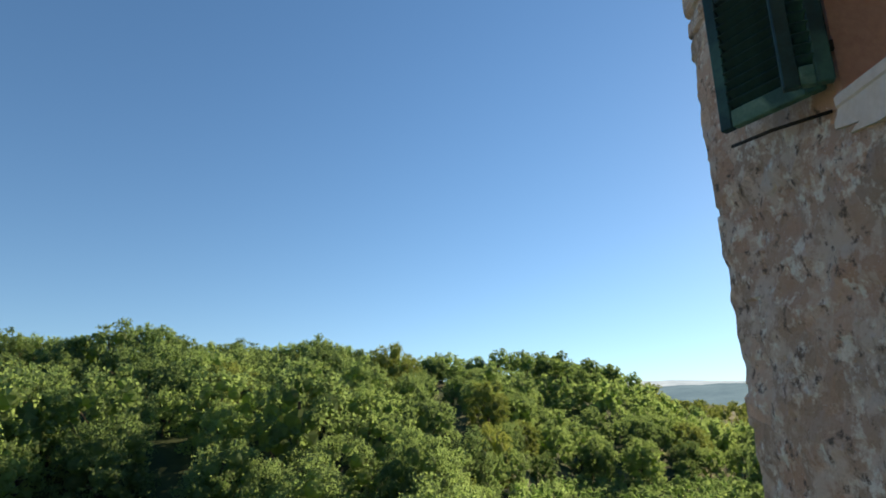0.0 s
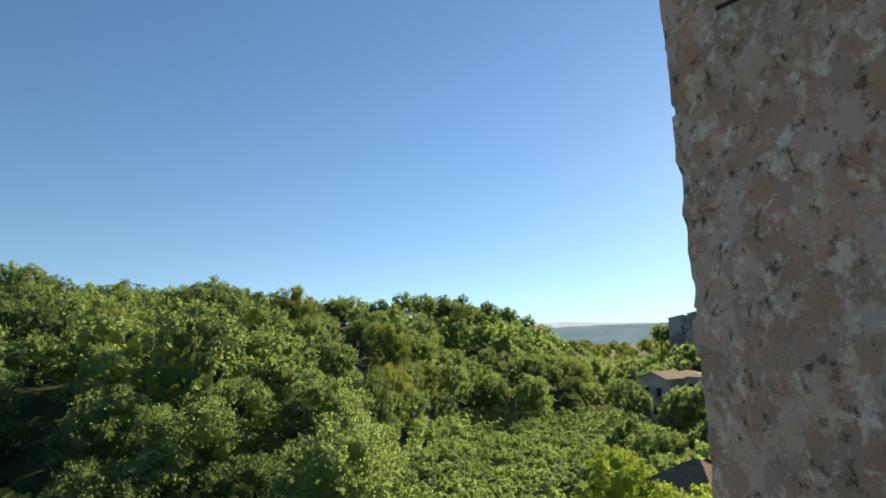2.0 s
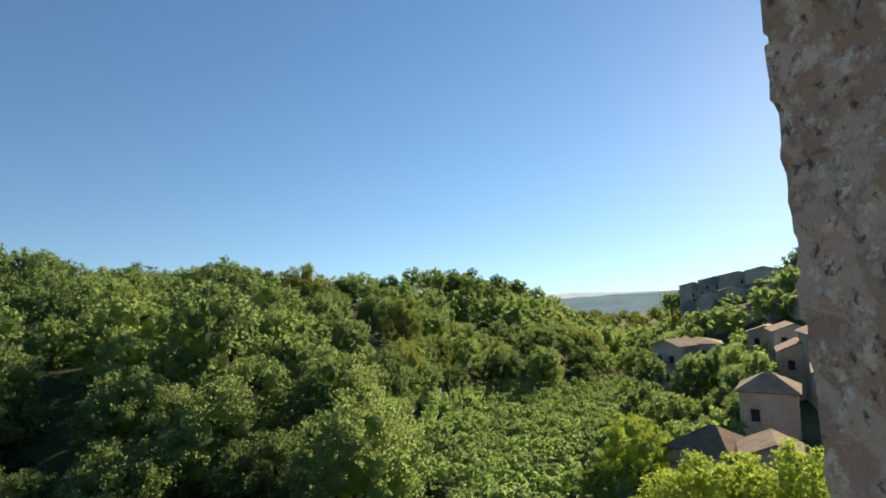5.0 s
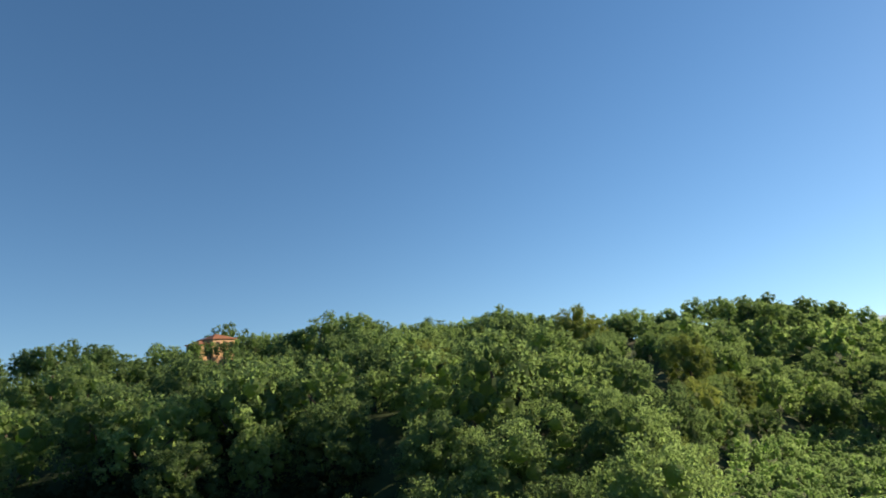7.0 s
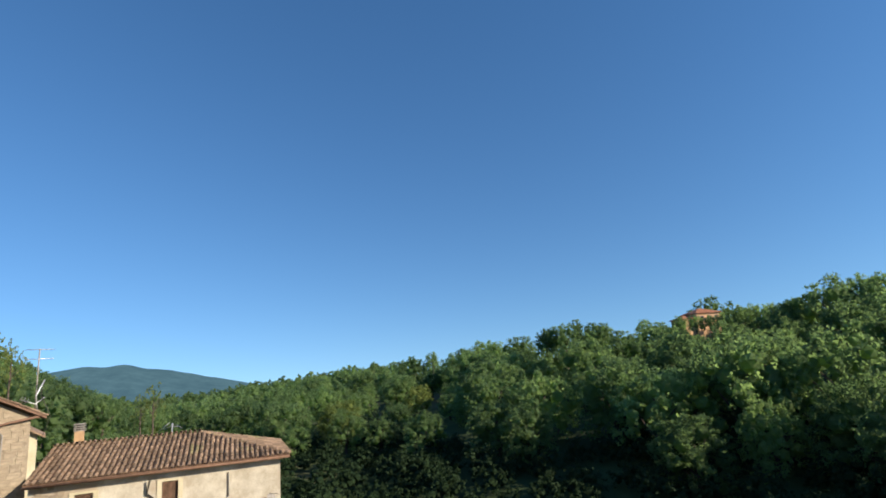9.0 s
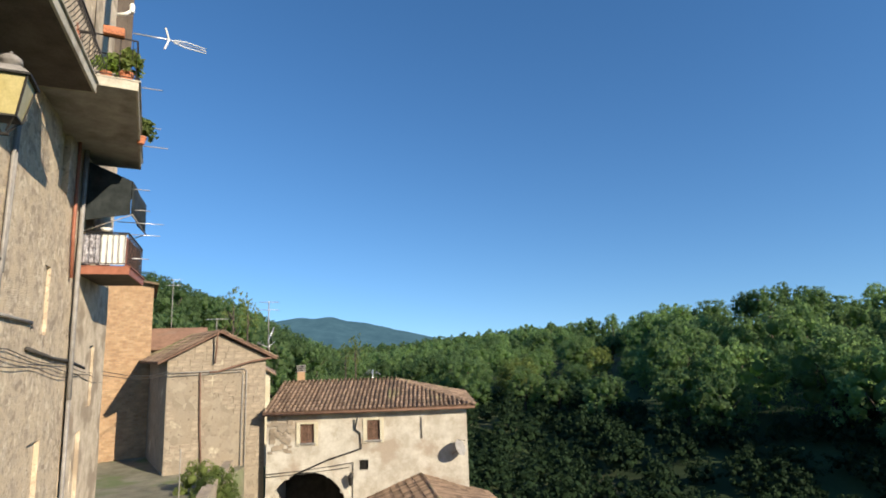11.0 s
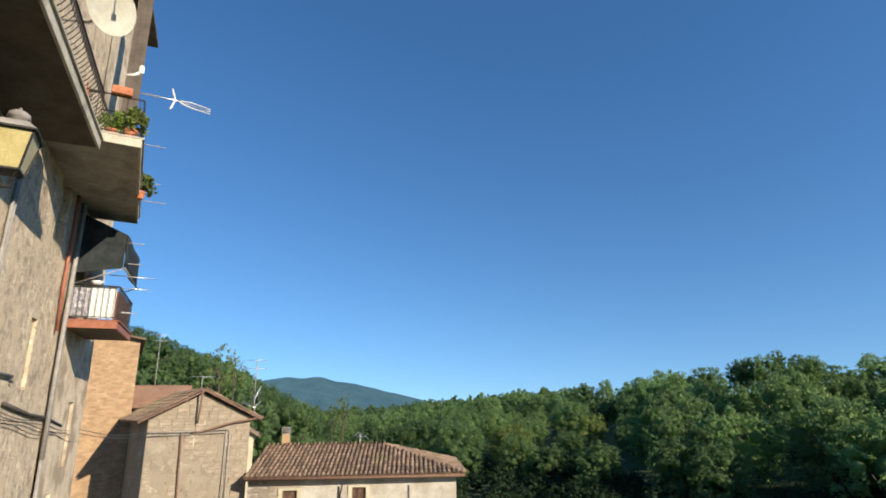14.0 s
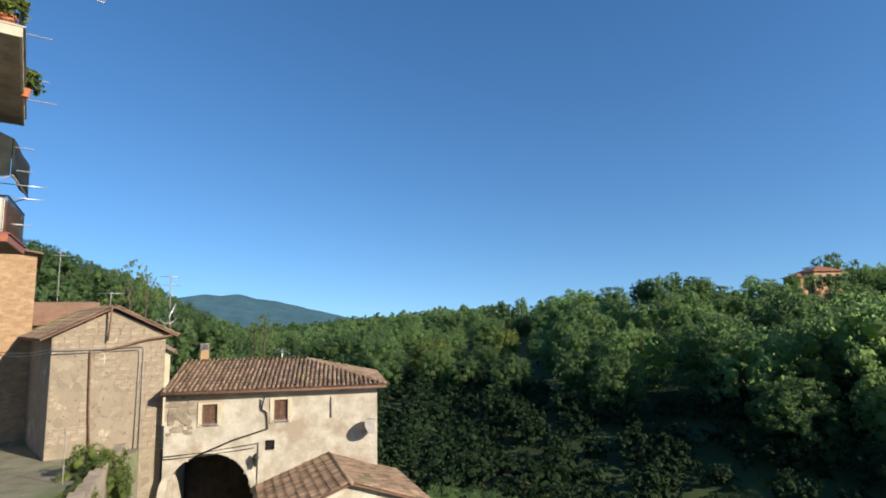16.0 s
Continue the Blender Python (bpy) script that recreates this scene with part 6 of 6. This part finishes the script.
# awning, panel, basin and foil on the small balcony
aw = thing("awning", label="dark green canvas awning let down over a balcony", category="awning")
v, f = [], []
for i in range(9):
    for j in range(7):
        u, w = i / 8, j / 6
        v.append(F2 @ Vector((0.5 + 2.9 * u, 0.08 + 1.12 * min(1, w * 2) + 0.03 * math.sin(u * 9) * w, 5.3 - 0.5 * min(1, w * 2) - 1.0 * max(0, w * 2 - 1))))
for i in range(8):
    for j in range(6):
        a = i * 7 + j
        f.append((a, a + 1, a + 8, a + 7))
cv = mesh_object("canvas", v, f, CANVAS, aw, smooth=True)
cv.modifiers.new("thickness", "SOLIDIFY").thickness = 0.012
sc = bmesh.new()
qs = [[sc.verts.new(F2 @ Vector((x, y, z))) for y, z in ((0.1, 3.6), (1.18, 3.8), (1.18, 4.78), (0.1, 5.25))] for x in (0.43, 0.445)]
sc.faces.new(qs[0])
sc.faces.new(qs[1][::-1])
for k in range(4):
    sc.faces.new((qs[0][k], qs[0][(k + 1) % 4], qs[1][(k + 1) % 4], qs[1][k]))
part("side_curtain", sc, CANVAS, aw)
rod("roller", [F2 @ Vector((0.4, 0.08, 5.32)), F2 @ Vector((3.5, 0.08, 5.32))], 0.05, GREY_PIPE, aw)
rod("front_bar", [F2 @ Vector((0.4, 1.24, 3.8)), F2 @ Vector((3.5, 1.24, 3.8))], 0.025, GREY_PIPE, aw)
for q in (0.45, 3.35):
    rod("arm", [F2 @ Vector((q, 0.1, 3.3)), F2 @ Vector((q, 1.22, 3.8))], 0.016, GREY_PIPE, aw)
BZ3 = 2.1 + 0.16 + 0.065
pn = thing("white_panel", label="white board fixed behind the balcony bars", category="board")
for k in range(3):
    part("board", boxes((0.55, 0.5 + 0.205 * k, BZ3 + 0.06, 0.575, 0.7 + 0.205 * k, BZ3 + 0.93), m=F2), WHITE_METAL, pn)
bs = lathe(bmesh.new(), [(0.09, 0), (0.15, 0.1), (0.16, 0.1), (0.1, 0.01)], 16)
bs.transform(F2 @ pose(0.48, 0.62, BZ3 + 0.965))
tagged(part("basin", bs, WHITE_METAL, smooth=True), "small white basin on the balcony rail", "basin")
fo = bmesh.new()
bmesh.ops.create_grid(fo, x_segments=12, y_segments=16, size=0.5)
for q in fo.verts:
    q.co = F2 @ Vector((0.56 + 0.04 * noise.noise(q.co * 9), 0.26 + q.co.x * 0.44, BZ3 + 0.5 + q.co.y * 0.85 + 0.02 * noise.noise(q.co * 7)))
tagged(part("plastic_sheet", fo, material("grey_foil", (0.12, 0.11, 0.12), (0.5, 0.48, 0.5), 9, 0.35, 0.5, 30)), "crumpled grey plastic sheet behind the bars", "sheet")
part("screen", boxes((0.6, 1.1, BZ3, 3.2, 1.13, BZ3 + 0.85), m=F2), RUST_PIPE, balcony_low, "brick-red side screen")

# ---------------------------------------------------------------- things on the stone house
SM = Matrix.Translation(SA) @ Matrix(((SSIDE.x, -SDEEP.x, 0, 0), (SSIDE.y, -SDEEP.y, 0, 0), (0, 0, 1, 0), (0, 0, 0, 1)))
SW = (SB - SA).length
line_thing("drain_pipe", [(1.55, 0.1, -1.2), (1.62, 0.1, -4.0), (1.75, 0.1, -6.3)], 0.05, BROWN_WOOD, "dark brown downpipe on the stone house", "downpipe", SM)
line_thing("conduit", [(0.0, 0.08, -1.15), (1.8, 0.08, -1.15), (3.75, 0.08, -1.1), (3.88, 0.08, -1.25), (3.84, 0.08, -6.5)], 0.03, GREY_PIPE, "grey cable conduit on the stone house", "conduit", SM)
line_thing("conduit", [(0.0, 0.08, -1.30), (1.8, 0.08, -1.28), (3.6, 0.08, -1.25), (3.7, 0.08, -1.4), (3.62, 0.08, -6.5)], 0.025, GREY_PIPE, "grey cable conduit on the stone house", "conduit", SM)
line_thing("gutter_pipe", [(5.3, 0.25, -0.55), (4.0, 0.14, -0.75), (2.4, 0.12, -1.18), (2.0, 0.1, -1.2)], 0.06, BROWN_WOOD, "slanting dark gutter pipe on the gable", "pipe", SM)
line_thing("gable_pole", [(2.28, 0.42, 0.95), (2.26, 0.3, 0.0), (2.22, 0.2, -0.75)], 0.045, BROWN_WOOD, "dark pole hanging on the gable", "pole", SM)
for s, o, z0, z1, arms in ((2.36, -0.3, 0.7, 1.65, 1), (5.15, -0.4, -0.6, 2.6, 2), (2.6, -16.0, -1.0, 5.6, 2)):
    an = thing("roof_antenna", label="thin television antenna on a roof mast", category="antenna", group="roof antennas")
    rod("mast", [SM @ Vector((s, o, z0)), SM @ Vector((s, o, z1))], 0.028, GREY_PIPE, an)
    for k in range(arms):
        z = z1 - 0.05 - 0.45 * k
        rod("boom", [SM @ Vector((s - 0.55, o, z)), SM @ Vector((s + 0.55, o + 0.2, z))], 0.014, ALUMINIUM, an)
        for j in range(6):
            x = s - 0.5 + 0.2 * j
            part("element", tube(bmesh.new(), [SM @ Vector((x, o - 0.25, z)), SM @ Vector((x, o + 0.25, z))], 0.009, 5), ALUMINIUM, an)


def small_dish(c, aim, r, foot, label):
    d = thing("satellite_dish", label=label, category="satellite dish")
    bm = lathe(bmesh.new(), [(0.02, 0), (r * 0.5, r * 0.05), (r, r * 0.22), (r * 1.02, r * 0.2), (r * 0.5, 0), (0.02, -0.03)], 20)
    m = look(c, aim) @ pose(0, 0, 0, 180, 0, 0)
    bm.transform(m)
    part("reflector", bm, GREY_PIPE, d, smooth=True)
    rod("mount", [foot, (foot + c) / 2 + Vector((0, 0, -0.05)), c], 0.025, GREY_PIPE, d)
    rod("feed_arm", [m @ Vector((0, -r, 0.05)), m @ Vector((0, -r * 0.5, r * 1.2))], 0.014, IRON, d)


an = thing("roof_antenna", label="bent aluminium antenna with loose wires on the gutter corner", category="antenna", group="roof antennas")
rod("mast", [SM @ Vector((5.1, 0.1, -0.4)), SM @ Vector((5.0, 0.1, 0.4)), SM @ Vector((5.3, 0.1, 1.1))], 0.03, ALUMINIUM, an)
rod("boom", [SM @ Vector((4.4, 0.1, 0.25)), SM @ Vector((5.0, 0.1, 0.0)), SM @ Vector((5.35, 0.1, 0.3))], 0.022, ALUMINIUM, an)
for k in range(3):
    rod("element", [SM @ Vector((4.4 + 0.12 * k, -0.15, 0.12 - 0.05 * k)), SM @ Vector((4.42 + 0.12 * k, 0.35, 0.36 - 0.05 * k))], 0.014, ALUMINIUM, an)
rod("wire", [SM @ Vector((5.3, 0.1, 1.1)), SM @ Vector((5.15, 0.2, 0.4)), SM @ Vector((5.6, 0.2, -0.6)), SM @ Vector((5.3, 0.2, -1.6))], 0.012, CABLE, an)
small_dish(WM @ Vector((10.25, 0.5, -5.6)), WM @ Vector((15.0, 4.0, -3.0)), 0.42, WM @ Vector((9.9, 0.0, -6.0)), "grey satellite dish on the plaster wall")
an = thing("roof_antenna", label="small bent television antenna behind the tiled ridge", category="antenna", group="roof antennas")
rod("mast", [WM @ Vector((5.3, -4.2, -2.9)), WM @ Vector((5.3, -4.2, -1.6))], 0.03, ALUMINIUM, an)
for k in range(4):
    rod("element", [WM @ Vector((4.6 + 0.3 * k, -4.3, -2.0 + 0.1 * k)), WM @ Vector((5.2 + 0.2 * k, -4.0, -1.55 - 0.12 * k))], 0.016, ALUMINIUM, an)
for pts, r, mt, lb in (([(-0.05, 0.06, -6.62), (2.0, 0.06, -6.5), (4.6, 0.06, -6.2)], 0.02, CABLE, "cable strung across the plaster wall"),
                       ([(-0.05, 0.06, -6.75), (2.0, 0.06, -6.66), (4.4, 0.06, -6.42)], 0.02, CABLE, "cable strung across the plaster wall"),
                       ([(1.5, 0.06, -6.7), (3.3, 0.06, -6.0), (5.05, 0.06, -5.5), (4.98, 0.06, -4.7), (4.72, 0.08, -4.5), (4.85, 0.2, -3.9)], 0.045, IRON, "dark downpipe slanting over the plaster wall"),
                       ([(8.3, 0.06, -4.0), (8.3, 0.06, -5.1)], 0.03, GREY_PIPE, "short grey pipe on the plaster wall"),
                       ([(4.6, 0.05, -6.2), (4.55, 0.05, -8.6)], 0.02, CABLE, "cable down the plaster wall")):
    line_thing("cable", pts, r, mt, lb, "cable", WM)
wl = thing("wall_lantern", label="small black wall lantern beside the arch", category="lamp")
part("body", lathe(bmesh.new(), [(0.09, -7.55), (0.17, -7.15), (0.19, -7.12), (0.10, -6.98), (0.03, -6.9)], 6, (0, 0, 0)), IRON, wl)
wl.matrix_basis = Matrix.Translation(WM @ Vector((4.5, 0.3, 0.25)))
rod("arm", [(0, 0, -7.5), (-0.25, 0.0, -7.6)], 0.02, IRON, wl)
# gate in the alley
gt = thing("alley_gate", label="small rusty gate at the end of the alley", category="gate")
gm = Matrix.Translation((-40.2, -10.9, -6.2)) @ Matrix.Rotation(radians(-80), 4, "Z")
part("leaf", boxes((-1.6, 0, 0, -0.2, 0.06, 1.1), m=gm), GREY_PIPE, gt)
part("upper_leaf", boxes((-1.6, 0, 1.1, -0.2, 0.06, 2.0), m=gm), RUST_PIPE, gt)
for k in range(6):
    part("bar", tube(bmesh.new(), [gm @ Vector((-1.5 + 0.24 * k, 0.03, 2.0)), gm @ Vector((-1.5 + 0.24 * k, 0.03, 2.55))], 0.02, 5), RUST_PIPE, gt)

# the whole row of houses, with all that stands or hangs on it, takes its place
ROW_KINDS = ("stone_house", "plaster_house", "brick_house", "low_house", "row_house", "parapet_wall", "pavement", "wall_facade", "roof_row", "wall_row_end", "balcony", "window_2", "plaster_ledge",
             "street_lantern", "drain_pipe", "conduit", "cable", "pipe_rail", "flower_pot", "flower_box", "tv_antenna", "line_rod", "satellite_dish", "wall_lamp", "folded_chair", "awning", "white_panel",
             "basin", "plastic_sheet", "gutter_pipe", "gable_pole", "roof_antenna", "wall_lantern", "alley_gate", "dark_uprights", "street_post")
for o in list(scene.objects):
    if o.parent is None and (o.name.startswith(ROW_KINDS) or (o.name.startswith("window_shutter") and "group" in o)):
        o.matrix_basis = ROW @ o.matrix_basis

# ---------------------------------------------------------------- wall pieces
def stone_blocks():
    """Tuff blocks of the gable front, course by course."""
    rnd = random.Random(77)
    made = []
    for k in range(5):
        bm = bmesh.new()
        box(bm, -0.5, -0.05, -0.5, 0.5, 0.014, 0.5)
        es = [e for e in bm.edges if all(v.co.y > 0 for v in e.verts)]
        bmesh.ops.bevel(bm, geom=es, offset=0.06, segments=1, affect="EDGES")
        for v in bm.verts:
            v.co += Vector((rnd.uniform(-0.04, 0.04), rnd.uniform(-0.009, 0.006), rnd.uniform(-0.06, 0.06)))
        me = bpy.data.meshes.new("stone")
        bm.to_mesh(me)
        bm.free()
        me.materials.append(STONE)
        made.append(me)
    wall = next(o for o in stone_house.children if o.name.startswith("wall"))
    z, row, n = -6.4, 0, 0
    while z < 0.7 and n < 300:
        h = rnd.uniform(0.24, 0.38)
        x = -rnd.uniform(0, 0.3)
        while x < SW:
            w = rnd.uniform(0.36, 0.62)
            x0, x1 = max(0.02, x), min(SW - 0.02, x + w)
            top = -0.5 + 1.22 * (1 - abs((x0 + x1) / 2 - SW / 2) / (SW / 2))
            if x1 - x0 > 0.12 and z + h < top + 0.05 and (x1 > SW - 0.75 or z > -1.1 or noise.noise(Vector((x * 0.6, z * 0.8, 4))) > 0.08):
                o = new("stone", rnd.choice(made))
                o.parent = wall
                o.matrix_basis = SM @ pose((x0 + x1) / 2, 0.0, z + h / 2) @ Matrix.Diagonal((x1 - x0 - 0.018, 1.0, h - 0.016, 1))
                n += 1
            x += w
        z += h


stone_blocks()


def brick_face():
    """Courses of the brick side wall, joined."""
    rnd = random.Random(9)
    v, f = [], []
    z, row = -6.5, 0
    while z < 4.1:
        x = -0.15 * (row % 2)
        while x < 3.4:
            x0, x1 = max(0.0, x + 0.006), x + 0.30 - 0.006
            y = 0.012 + rnd.uniform(0, 0.012)
            b = len(v)
            for xx, zz in ((x0, z + 0.006), (x1, z + 0.006), (x1, z + 0.114), (x0, z + 0.114)):
                v.append(BM @ Vector((xx, 0.0, zz)))
                v.append(BM @ Vector((xx, y, zz)))
            f += [(b + 1, b + 3, b + 5, b + 7), (b, b + 2, b + 3, b + 1), (b + 2, b + 4, b + 5, b + 3), (b + 4, b + 6, b + 7, b + 5), (b + 6, b, b + 1, b + 7)]
            x += 0.30
        z, row = z + 0.12, row + 1
    o = mesh_object("bricks", v, f, BRICK, next(c for c in brick_house.children if c.name.startswith("wall")))
    tagged(o, kind="stuff")


brick_face()

# ---------------------------------------------------------------- roof tiles
for r, e0, e1, r0, r1, mt, sd, lim in TILE_JOBS:
    tile_rows(r, e0, e1, r0, r1, mt, seed=sd, limit=lim)
